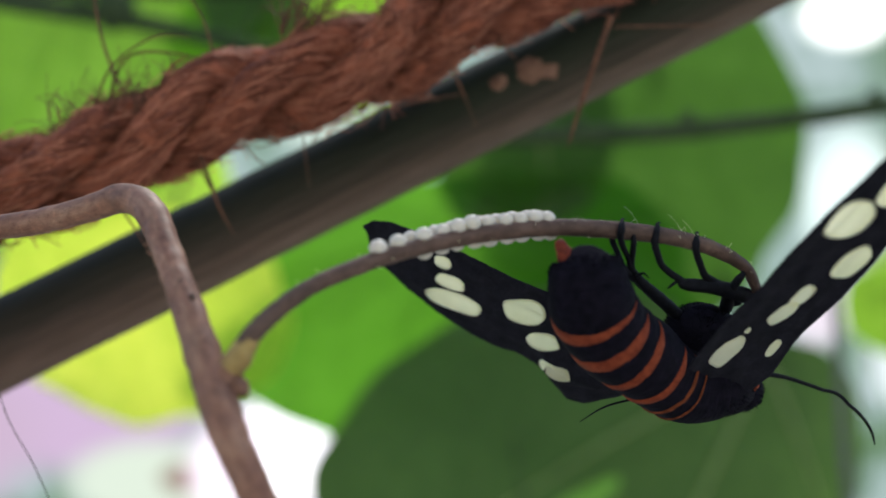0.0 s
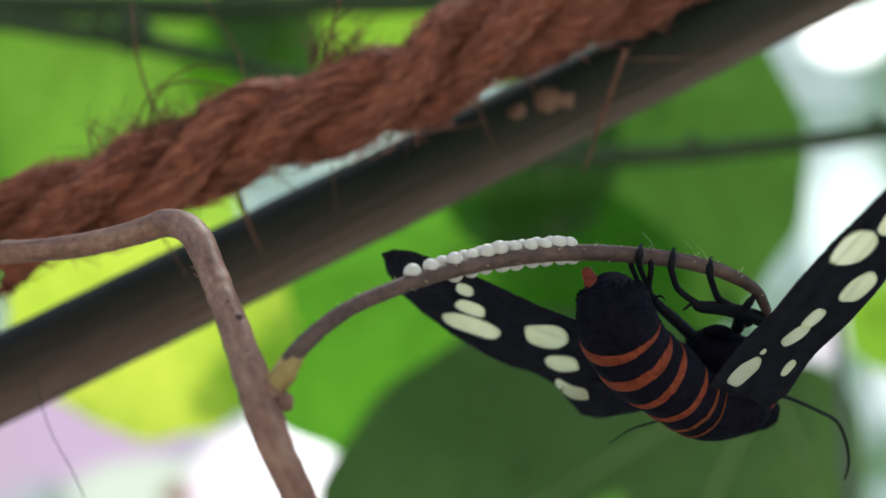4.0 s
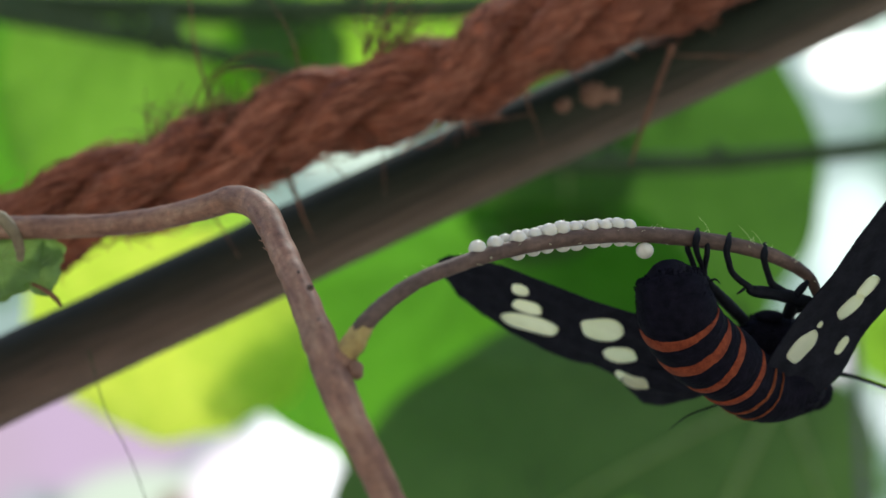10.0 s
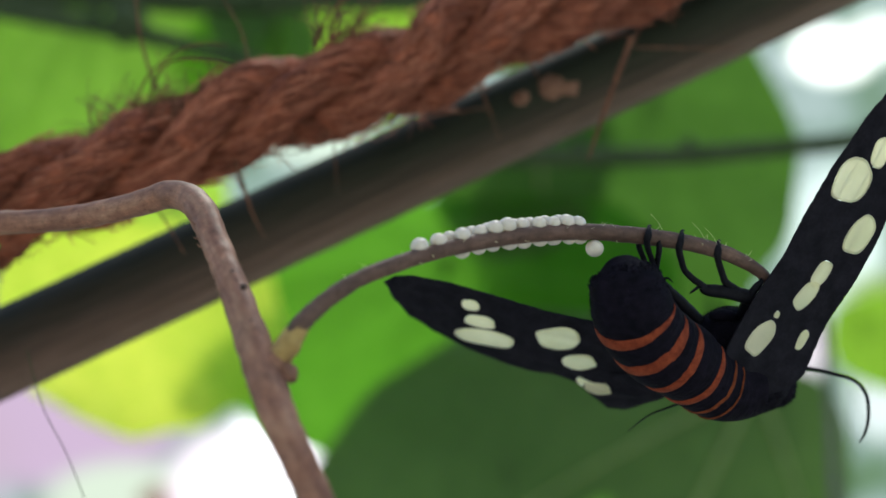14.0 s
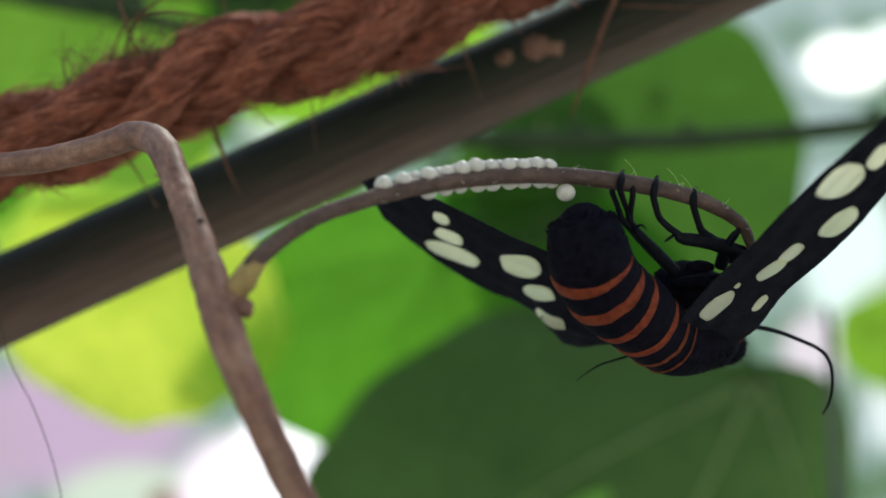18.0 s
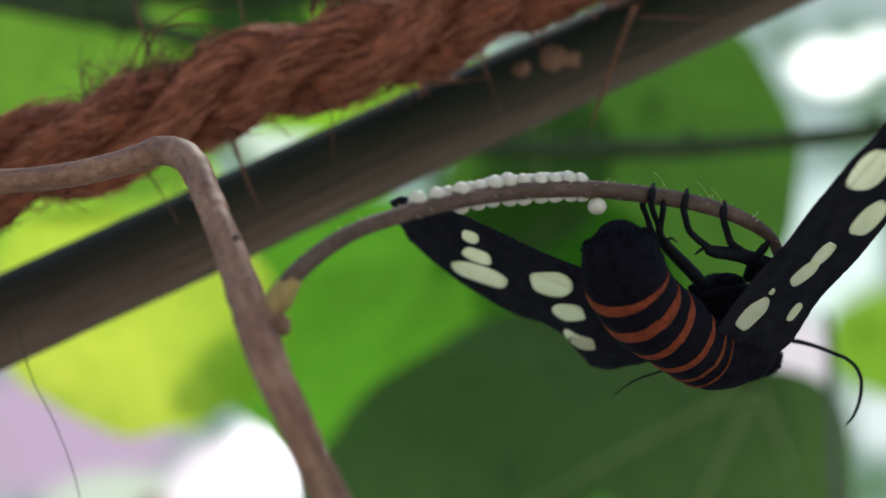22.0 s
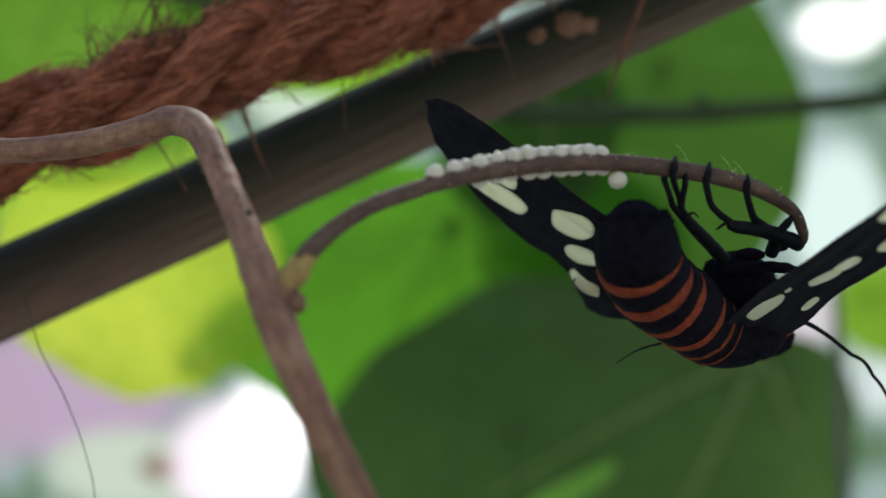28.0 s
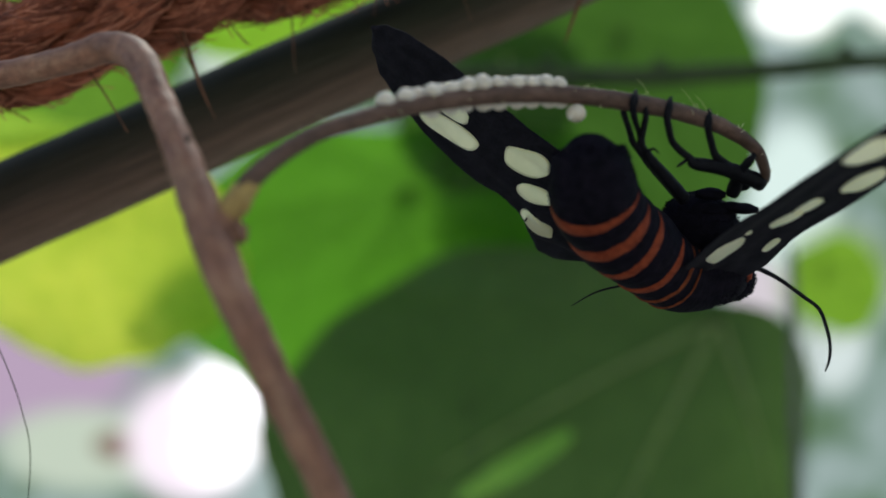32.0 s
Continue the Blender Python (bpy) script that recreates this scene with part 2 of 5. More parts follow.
def curve_pts(ctrl, n):
    """n + 1 points and values along a smooth curve through ctrl (rows of x, y, z, radius)."""
    c = [np.array(k, float) for k in ctrl]
    c = [2 * c[0] - c[1]] + c + [2 * c[-1] - c[-2]]
    out = []
    segs = len(c) - 3
    for i in range(n + 1):
        s = min(i / n * segs, segs - 1e-6)
        k, u = int(s), s - int(s)
        a, b, d, e = c[k:k + 4]
        out.append(0.5 * (2 * b + (d - a) * u + (2 * a - 5 * b + 4 * d - e) * u * u + (3 * b - a - 3 * d + e) * u ** 3))
    return np.array(out)


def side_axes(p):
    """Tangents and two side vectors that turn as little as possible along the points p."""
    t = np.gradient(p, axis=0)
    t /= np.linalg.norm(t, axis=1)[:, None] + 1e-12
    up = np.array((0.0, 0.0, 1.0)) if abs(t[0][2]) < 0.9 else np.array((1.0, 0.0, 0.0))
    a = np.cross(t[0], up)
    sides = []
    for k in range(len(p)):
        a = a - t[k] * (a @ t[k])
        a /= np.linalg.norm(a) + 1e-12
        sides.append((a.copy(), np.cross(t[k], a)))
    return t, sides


def tube(ctrl, n=24, sides=10, rough=0.0, grain=0.6, cap=True, updown=False, seed=0.0):
    """A tube along ctrl. rough: uneven radius (share of it) with bumps of size grain (mm)."""
    q = curve_pts(ctrl, n)
    p, r = q[:, :3], q[:, 3]
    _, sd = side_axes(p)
    verts, uvs, faces = [], [], []
    run = 0.0
    for k in range(n + 1):
        run += np.linalg.norm(p[k] - p[k - 1]) * MM if k else 0
        for j in range(sides):
            w = 2 * math.pi * j / sides
            d = sd[k][0] * math.cos(w) + sd[k][1] * math.sin(w)
            rad = r[k]
            if rough:
                rad *= 1 + rough * noise.noise(Vector((p[k] + d * r[k]) / grain) + Vector((seed, 0, 0)))
            verts.append(p[k] + d * rad)
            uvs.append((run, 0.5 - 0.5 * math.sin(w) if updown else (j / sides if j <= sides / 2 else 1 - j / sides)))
    for k in range(n):
        for j in range(sides):
            faces.append((k * sides + j, k * sides + (j + 1) % sides, (k + 1) * sides + (j + 1) % sides, (k + 1) * sides + j))
    if cap:
        faces.append(tuple(range(sides))[::-1])
        faces.append(tuple(n * sides + j for j in range(sides)))
    return verts, faces, uvs


def joined(parts):
    v, f, u = [], [], []
    for a, b, c in parts:
        k = len(v)
        v += list(a)
        f += [tuple(i + k for i in x) for x in b]
        u += list(c) if c else [(0, 0)] * len(a)
    return v, f, u


def blob(c, axes, m=10, n=16, rough=0.0, grain=0.5):
    """An ellipsoid at c; axes: three vectors."""
    c, axes = np.array(c, float), [np.array(a, float) for a in axes]
    v, f = [], []
    for i in range(m + 1):
        th = math.pi * i / m
        for j in range(n):
            ph = 2 * math.pi * j / n
            k = math.sin(th) * math.cos(ph) * axes[0] + math.sin(th) * math.sin(ph) * axes[1] + math.cos(th) * axes[2]
            if rough:
                k = k * (1 + rough * noise.noise(Vector((c + k) / grain)))
            v.append(c + k)
    for i in range(m):
        for j in range(n):
            f.append((i * n + j, (i + 1) * n + j, (i + 1) * n + (j + 1) % n, i * n + (j + 1) % n))
    return v, f, None


def unit(v):
    v = np.array(v, float)
    return v / np.linalg.norm(v)


# ---- ground, added wall behind the eye, distance ----
def sheet(name, corners, material, label, category, n=1):
    me = bpy.data.meshes.new(name)
    me.from_pydata(corners, [], [(0, 1, 2, 3)])
    me.materials.append(material)
    return tagged(new(name, me), label, category, "", "structure")


sheet("ground", [(-60, -60, 0), (60, -60, 0), (60, 60, 0), (-60, 60, 0)], SOIL, "pale sandy garden ground under the plants", "ground")


def slab(name, x0, x1, y0, y1, z0, z1, material, label, category):
    v = [(x, y, z) for x in (x0, x1) for y in (y0, y1) for z in (z0, z1)]
    me = bpy.data.meshes.new(name)
    me.from_pydata(v, [], [(0, 1, 3, 2), (4, 6, 7, 5), (0, 4, 5, 1), (2, 3, 7, 6), (0, 2, 6, 4), (1, 5, 7, 3)])
    me.materials.append(material)
    return tagged(new(name, me), label, category, "", "structure")


# Unseen wall, added to throw light back onto the near side of the plants.
slab("bounce_wall", -3.0, 3.0, -1.15, -1.0, 0.0, 2.9, PLASTER, "added plain pale wall, out of view, that bounces light onto the plants", "wall")

BACK, _n, _l, _b = mat("glowing_distance", 0.9, 0.0)
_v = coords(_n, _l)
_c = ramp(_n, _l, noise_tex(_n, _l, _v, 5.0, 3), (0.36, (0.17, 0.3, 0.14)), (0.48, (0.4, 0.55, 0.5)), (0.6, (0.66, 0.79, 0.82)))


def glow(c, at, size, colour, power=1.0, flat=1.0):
    """A soft-edged far patch of light painted at (x, z) in metres on the glowing distance."""
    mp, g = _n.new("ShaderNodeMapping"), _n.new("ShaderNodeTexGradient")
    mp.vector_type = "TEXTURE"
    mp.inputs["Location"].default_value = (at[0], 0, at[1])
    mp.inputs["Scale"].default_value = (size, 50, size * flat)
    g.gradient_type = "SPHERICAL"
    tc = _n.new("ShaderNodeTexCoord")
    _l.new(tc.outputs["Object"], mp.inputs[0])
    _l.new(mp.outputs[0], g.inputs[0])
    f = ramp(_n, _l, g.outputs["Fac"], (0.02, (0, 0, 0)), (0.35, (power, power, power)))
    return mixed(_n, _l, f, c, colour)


# Blurred bright spots of the distance, painted into the sheet's emission.
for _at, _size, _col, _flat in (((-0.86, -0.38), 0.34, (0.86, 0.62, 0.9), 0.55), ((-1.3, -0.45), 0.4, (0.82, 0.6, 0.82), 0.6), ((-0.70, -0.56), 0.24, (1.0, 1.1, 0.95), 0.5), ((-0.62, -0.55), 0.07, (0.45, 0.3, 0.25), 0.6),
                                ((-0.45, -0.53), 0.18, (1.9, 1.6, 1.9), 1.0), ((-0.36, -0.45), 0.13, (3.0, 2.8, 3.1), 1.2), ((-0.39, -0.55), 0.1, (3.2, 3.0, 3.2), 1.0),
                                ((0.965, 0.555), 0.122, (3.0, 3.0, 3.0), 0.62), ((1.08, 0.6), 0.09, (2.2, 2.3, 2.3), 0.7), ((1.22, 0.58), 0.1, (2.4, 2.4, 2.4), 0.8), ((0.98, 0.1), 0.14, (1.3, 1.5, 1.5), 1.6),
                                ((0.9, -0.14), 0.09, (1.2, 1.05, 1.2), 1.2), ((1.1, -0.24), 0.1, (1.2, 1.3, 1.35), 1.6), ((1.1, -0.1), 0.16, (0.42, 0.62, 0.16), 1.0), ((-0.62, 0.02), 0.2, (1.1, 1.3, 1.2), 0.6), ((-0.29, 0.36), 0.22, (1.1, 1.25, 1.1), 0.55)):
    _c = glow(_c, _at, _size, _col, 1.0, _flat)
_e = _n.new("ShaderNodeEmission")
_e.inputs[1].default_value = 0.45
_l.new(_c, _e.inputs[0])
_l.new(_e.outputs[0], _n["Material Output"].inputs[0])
back = sheet("backdrop", [(-3.2, 0, -2.2), (3.2, 0, -2.2), (3.2, 0, 2.2), (-3.2, 0, 2.2)], BACK, "glowing sheet painted with the bright hazy distance of garden and sky", "backdrop")
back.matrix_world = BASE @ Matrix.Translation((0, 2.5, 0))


# ---- leaves and twigs behind ----
def leaf(name, centre, half_w, half_h, spin, lean_x, lean_z, material, label, cup=0.12, point=0.12, notch=0.12, seed=0, hub=(0.0, 0.45), ribs=None, ribs_at=(0.0, 1.25, -1.25), rib=0.014, down=False, lobe=0.0):
    """A broad heart-shaped blade that faces the eye. spin turns its point (0: straight down), lean tips it."""
    root = thing(name, centre, label, "leaf", "leaves behind the stem")
    m = pose(0, 0, 0, 90 + lean_x, 0, lean_z).to_3x3() @ pose(0, 0, 0, 0, 0, spin).to_3x3()
    rings, spokes = 14, 72

    def surf(a, s):
        """a: angle from the point of the leaf, s: 0 at the stalk, 1 at the edge."""
        r = 1 + point * max(0.0, math.cos(a)) ** 9 - notch * max(0.0, -math.cos(a)) ** 14 + 0.025 * math.sin(5 * a + seed) + 0.015 * math.sin(11 * a + 2 * seed)
        r += lobe * (1.25 * math.exp(-((a - 2.08) / 0.26) ** 2) - math.exp(-((a - 2.44) / 0.2) ** 2))     # one basal lobe past the stalk
        x, y = r * s * math.sin(a) + hub[0] * (1 - s), -r * s * math.cos(a) + hub[1] * (1 - s)
        z = cup * s * s * 0.5 - 0.05 * abs(math.sin(a * 2.5)) * s + 0.03 * math.sin(3 * x + seed) * math.cos(2.5 * y)
        z += 0.02 * math.sin(14 * a) * s ** 4
        return Vector(centre) + m @ Vector((x * half_w, y * half_h, z * half_w))

    v = [tuple(surf(0, 0))]
    f = []
    for i in range(1, rings + 1):
        for j in range(spokes):
            v.append(tuple(surf(2 * math.pi * j / spokes, i / rings)))
    for j in range(spokes):
        f.append((0, 1 + j, 1 + (j + 1) % spokes))
    for i in range(rings - 1):
        for j in range(spokes):
            k = 1 + i * spokes
            f.append((k + j, k + spokes + j, k + spokes + (j + 1) % spokes, k + (j + 1) % spokes))
    part("blade", (v, f, None), material, root)
    for a in ribs_at if ribs else (0.0, 0.55, -0.55, 1.25, -1.25, 2.1, -2.1):
        q = [(*surf(a * (1 - 0.15 * s), s), half_w * (rib if ribs else 0.004) * (1.15 - s)) for s in (0.02, 0.3, 0.6, 0.93)]
        part("vein", tube(q, 10, 6), ribs or material, root)
    end = surf(0, 0) + m @ Vector((0, half_h * 0.5, -half_w * 0.5)) + Vector((0, 40, 20))
    if down:
        end = Vector((centre[0] + 20, centre[1] + 280, -1530))
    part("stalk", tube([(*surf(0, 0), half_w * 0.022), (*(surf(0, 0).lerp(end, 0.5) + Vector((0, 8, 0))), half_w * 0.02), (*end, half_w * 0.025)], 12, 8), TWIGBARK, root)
    return root


leaf("leaf", (-86, 300, -18), 42, 39, -10, 30, 6, LEAF_YELLOW, "young yellow-green heart-shaped leaf glowing against the light", seed=1, point=0.02)
leaf("leaf", (-90.6, 285, 57), 48.5, 36.3, 25, 5, -8, LEAF_FRESH, "broad fresh green leaf lit from behind above the rope", seed=2)
leaf("leaf", (4, 335, -18), 79, 47, 6, 8, 4, LEAF_GREEN, "broad mid-green leaf behind the tendril", seed=3)
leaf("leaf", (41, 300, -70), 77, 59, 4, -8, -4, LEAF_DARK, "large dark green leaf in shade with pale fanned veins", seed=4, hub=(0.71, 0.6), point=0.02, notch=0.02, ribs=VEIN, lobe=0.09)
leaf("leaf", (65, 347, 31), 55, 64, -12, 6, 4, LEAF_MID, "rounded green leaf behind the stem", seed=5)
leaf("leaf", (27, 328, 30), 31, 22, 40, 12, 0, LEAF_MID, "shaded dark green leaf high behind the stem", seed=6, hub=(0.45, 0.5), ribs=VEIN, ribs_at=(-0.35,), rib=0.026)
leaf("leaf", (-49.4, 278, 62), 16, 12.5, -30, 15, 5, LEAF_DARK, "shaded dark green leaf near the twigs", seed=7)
leaf("leaf", (-146, 310, 55), 24, 44, 15, 0, 20, LEAF_GREEN, "green leaf at the shaded end of the twig", seed=8)
leaf("leaf", (184, 430, -24), 18, 20, 30, 0, -10, LEAF_LIME, "small yellow-green leaf farther off", seed=9, down=True)
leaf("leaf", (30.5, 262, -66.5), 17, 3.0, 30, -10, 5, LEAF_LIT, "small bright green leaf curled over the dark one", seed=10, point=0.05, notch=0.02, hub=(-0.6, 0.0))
leaf("leaf", (-28.5, 292, 67), 47.5, 26, 20, 12, 10, LEAF_LIME, "yellow-green leaf between rope and stem", seed=11)
leaf("leaf", (-128, 392, 22), 52, 42, -25, 18, 8, LEAF_PALE, "pale yellow-green leaf seen under the rope", seed=13)
leaf("leaf", (-33, 372, 84), 15, 14, 10, 0, 0, LEAF_LIME, "small lit leaf above the rope", seed=12)


def back_twig(ctrl, label, knot=None, material=None):
    root = thing("twig", ctrl[0][:3], label, "twig", "twigs behind the leaves")
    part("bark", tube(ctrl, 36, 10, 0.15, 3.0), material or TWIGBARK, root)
    mid = curve_pts(ctrl, 40)
    for k in (9, 16, 24):
        x, y, z, r = mid[k]
        part("bud", blob((x, y, z + r), [(r * 0.8, 0, 0), (0, r * 0.7, 0), (0, 0, r * 0.9)], 8, 12, 0.3, 1.0), material or TWIGBARK, root)
    if knot:
        part("knot", blob(knot[:3], [(knot[3], 0, 0), (0, knot[3], 0), (0, 0, knot[3])], 8, 12, 0.3, 2.0), TWIGBARK, root)


back_twig([(-5, 212, 23, 1.9), (23, 206, 22.5, 2.0), (48, 205, 23.4, 2.0), (85, 205, 27.7, 1.9), (140, 206, 36, 2.0), (400, 220, 90, 2.5)], "thin grey-green twig crossing behind the leaves")
back_twig([(-400, 215, 130, 3), (-180, 230, 72, 2.6), (-120, 233, 59, 2.3), (-94, 233, 54.5, 2.2), (-72, 233, 51.5, 2.3), (-53, 235, 47.5, 2.0), (-29, 238, 42, 1.6)], "dark twig with a swollen knot above the rope", (-73, 232, 53, 4.6))
back_twig([(-150, 255, 66, 3.4), (-60, 246, 62.5, 3.2), (-30, 245, 63.5, 3.2), (10, 245, 65, 3.2), (90, 250, 75, 3.4), (400, 260, 140, 4)], "shaded green twig along the top of the plant")
back_twig([(94, 252, -9, 0.8), (94.4, 250, -18, 1.0), (95, 250, -32, 1.1), (98, 250, -74, 1.2), (106, 255, -160, 1.4), (115, 280, -420, 2)], "thin upright stem among the far leaves", None, GREYBARK)


# ---- the stout stem ----
P0, P1 = np.array((-41.6, 107.0, -8.04)), np.array((28.2, 110.0, 26.82))
AX = unit(P1 - P0)


def on_stem(s):
    """A point of the stem's axis, s mm from P0; it sags a little."""
    return P0 + AX * s


def stem():
    root = thing("plant_stem", on_stem(-2900), "stout dark green and brown plant stem with lengthwise streaks", "stem")
    ctrl = [(*on_stem(s), r) for s, r in ((-2900, 8), (-1200, 6), (-300, 4.8), (-60, 4.6), (0, 4.55), (40, 4.5), (90, 4.5), (160, 4.45), (500, 4.2))]
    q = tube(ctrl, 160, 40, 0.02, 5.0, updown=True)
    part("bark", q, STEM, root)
    for (x, y, z), w, h, tail in (((8.78, 104.7, 17.96), 1.45, 1.3, True), ((5.58, 104.64, 16.67), 0.95, 0.75, False)):
        c = np.array((x, y, z))
        foot = P0 + AX * ((c - P0) @ AX)
        out = unit(c - foot)
        side = np.cross(AX, out)
        pts, faces = [tuple(foot + out * 4.66)], []
        rng = random.Random(int(w * 10))
        ring = 22
        for k in range(ring):
            a = 2 * math.pi * k / ring
            e = 1 + rng.uniform(-0.13, 0.13)
            u, v2 = w * math.cos(a) * e, h * math.sin(a) * e
            if tail and 0.2 < a < 1.1:
                u, v2 = u * 1.9, v2 * 1.7
            for lift in (4.64, 4.3):
                d = out * math.cos(v2 / 4.3) + side * math.sin(v2 / 4.3)
                pts.append(tuple(foot + AX * u + d * lift))
        for k in range(ring):
            a, b = 1 + 2 * k, 1 + 2 * ((k + 1) % ring)
            faces += [(0, a, b), (a, a + 1, b + 1, b)]
        part("scar", (pts, faces, None), SCAR, root, "tan bark scar")


stem()


# ---- the coir rope ----
ROPE = [(-190, 78, -66, 3.5), (-120, 88, -36, 3.5), (-75, 94, -12, 3.5), (-54, 96.6, -1.4, 3.5), (-42.0, 97.5, 4.7, 3.5), (-31.8, 98.5, 8.4, 3.5), (-21.3, 99.5, 13.8, 3.5), (-10.6, 100.5, 17.0, 3.5), (-4.6, 101, 19.5, 3.5),
        (1.6, 101.5, 23.4, 3.4), (11.6, 102.5, 27.2, 3.3), (20.2, 103.2, 31.2, 3.3), (29, 106.5, 37, 3.3), (36, 117, 43, 3.4), (42, 126, 41, 3.4)]


def rope():
    rng = random.Random(5)
    root = thing("coir_rope", ROPE[0][:3], "thick twisted rope of hairy red-brown coconut fibre", "rope")
    n = 420
    q = curve_pts(ROPE, n)
    p = q[:, :3]
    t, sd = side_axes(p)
    run = np.concatenate([[0], np.cumsum(np.linalg.norm(np.diff(p, axis=0), axis=1))])
    pitch, R, r = 34.0, 2.66, 1.98

    def strand_at(k, which):
        a = 2 * math.pi * (which / 3 - run[k] / pitch) + 0.35 * noise.noise(Vector((run[k] / 9, which * 3.1, 0.4)))
        return p[k] + R * (1 + 0.16 * noise.noise(Vector((run[k] / 6, which * 5.3, 2.2)))) * (math.cos(a) * sd[k][0] + math.sin(a) * sd[k][1])

    lines = []
    for w in range(3):
        line = np.array([strand_at(k, w) for k in range(n + 1)])
        lines.append(line)
        ctrl = [(*c, r * (1 + 0.22 * noise.noise(Vector(c) / 7))) for c in line[::3]]
        part("strand", tube(ctrl, n, 18, 0.26, 1.8, seed=w * 7.0), COIR, root)
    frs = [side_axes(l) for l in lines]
    lo = int(np.searchsorted(run, run[-1] * 0.27))

    def hugging(count, length, lift, thick, wild, loose=0.12):
        out = []
        for _ in range(count):
            w = rng.randrange(3)
            k0 = rng.randrange(lo, n - 40)
            m = int(length * rng.uniform(0.6, 1.5))
            a0, drift = rng.uniform(0, 2 * math.pi), rng.uniform(-wild, wild)
            pts = []
            steps = 7
            wig = rng.uniform(-0.18, 0.18)
            flare = rng.random() < loose
            for i in range(steps):
                k = min(n, k0 + int(m * i / (steps - 1)))
                u = i / (steps - 1)
                a = a0 + 0.2 * (run[k] - run[k0]) + drift * u + wig * math.sin(5 * u + a0)
                d = math.cos(a) * frs[w][1][k][0] + math.sin(a) * frs[w][1][k][1]
                h = r * (1 + lift * rng.random()) + (1.4 * u ** 3 * rng.random() if flare else 0)
                pts.append((*(lines[w][k] + d * h), thick * rng.uniform(0.6, 1.2)))
            out.append(tube(pts, 9, 4, cap=False))
        return joined(out)

    part("surface_fibre", joined([hugging(7500, 17, 0.12, 0.07, 0.6), hugging(1900, 12, 0.26, 0.062, 1.7, 0.4)]), HAIR, root, "matted coconut fibres", "stuff")
    # loose hairs that stand out and curl back
    out = []
    for _ in range(300):
        k = rng.randrange(lo, n - 30)
        a = rng.uniform(0, 2 * math.pi)
        d = math.cos(a) * sd[k][0] + math.sin(a) * sd[k][1]
        size, turn = rng.uniform(1.5, 6.0), rng.uniform(0.3, 2.6)
        along = t[k] * rng.choice((-1, 1))
        side = np.cross(d, along) * rng.uniform(-0.5, 0.5)
        b = p[k] + d * 3.9
        lift = rng.uniform(0.15, 0.9)
        pts = []
        for i in range(7):
            u = i / 6
            w = lift - turn * u
            pts.append((*b, 0.07 * (1.15 - 0.7 * u)))
            b = b + (along * math.cos(w) + d * math.sin(w) + side * u) * size / 6
        out.append(tube(pts, 12, 4, cap=False))
    # frayed underside
    for _ in range(170):
        k = rng.randrange(lo, n - 60)
        a = rng.gauss(0.0, 0.6)
        d = np.array((math.sin(a) * 0.6, -0.25, -1.0))
        d = d / np.linalg.norm(d)
        b = p[k] + d * 4.1
        size, turn, lift = rng.uniform(1.0, 3.6), rng.uniform(-1.4, 1.4), rng.uniform(0.2, 1.2)
        along = t[k] * rng.choice((-1, 1))
        pts = []
        for i in range(6):
            w = lift + turn * i / 5
            pts.append((*b, 0.075 * (1.15 - 0.13 * i)))
            b = b + (along * math.cos(w) + d * math.sin(w)) * size / 5
        out.append(tube(pts, 10, 4, cap=False))
    part("loose_hair", joined(out), HAIR, root, "loose coconut fibres standing out", "stuff")
    # curled tufts above the rope
    out = []
    for _ in range(190):
        c = rng.choice(((-31, 97.5, 12.0), (-29, 97.2, 12.6), (-26, 97.4, 14.0), (-33, 97.4, 11.0), (-35, 97.2, 10.0), (-14, 98.6, 20.3), (-12, 98.6, 21)))
        b = np.array(c) + np.array((rng.uniform(-1.6, 1.6), rng.uniform(-1.5, 1.5), rng.uniform(-0.5, 0.5)))
        lean, size, curl = rng.gauss(0.1, 0.5), rng.uniform(2.0, 5.5) * (1.5 if rng.random() < 0.15 else 1), rng.uniform(-1.9, 2.6)
        pts = []
        for i in range(6):
            u = i / 5
            a = lean + curl * u
            step = np.array((math.sin(a), 0.25 * math.sin(3 * u + lean), math.cos(a))) * size / 5
            pts.append((*b, 0.07 * (1.1 - 0.7 * u)))
            b = b + step
        out.append(tube(pts, 14, 4, cap=False))
    part("curled_tuft", joined(out), STOUT, root, "tufts of curled coconut fibre", "stuff")
    # single stout hairs that hang over the stem
    def stout(*ctrl):
        part("stout_hair", tube([(*k[:3], k[3] * 0.7) for k in ctrl], 16, 6), STOUT, root)

    stout((-22.6, 97.0, 8.8, 0.3), (-21.6, 97.5, 5.8, 0.27), (-20.9, 98.0, 3.7, 0.2), (-19.8, 99.0, 1.3, 0.07))
    stout((-23.2, 97.0, 8.4, 0.12), (-22.0, 97.3, 6.2, 0.11), (-21.2, 97.6, 4.8, 0.06))
    stout((-31.0, 95.8, 5.5, 0.14), (-29.0, 95.6, 3.0, 0.13), (-26.8, 95.8, -0.5, 0.08))
    stout((-13.2, 98.0, 11.1, 0.11), (-13.1, 99.0, 9.2, 0.1), (-13.0, 101.5, 6.1, 0.05))
    stout((-5.6, 99.5, 13.3, 0.14), (-1.8, 100.5, 14.3, 0.13), (2.0, 101.5, 15.1, 0.06))
    stout((0.0, 99.0, 18.2, 0.18), (1.5, 100.5, 16.0, 0.14), (3.3, 102.0, 11.9, 0.05))
    stout((5.2, 100.0, 20.4, 0.19), (6.2, 101.0, 19.3, 0.15), (7.5, 102.5, 18.2, 0.06))
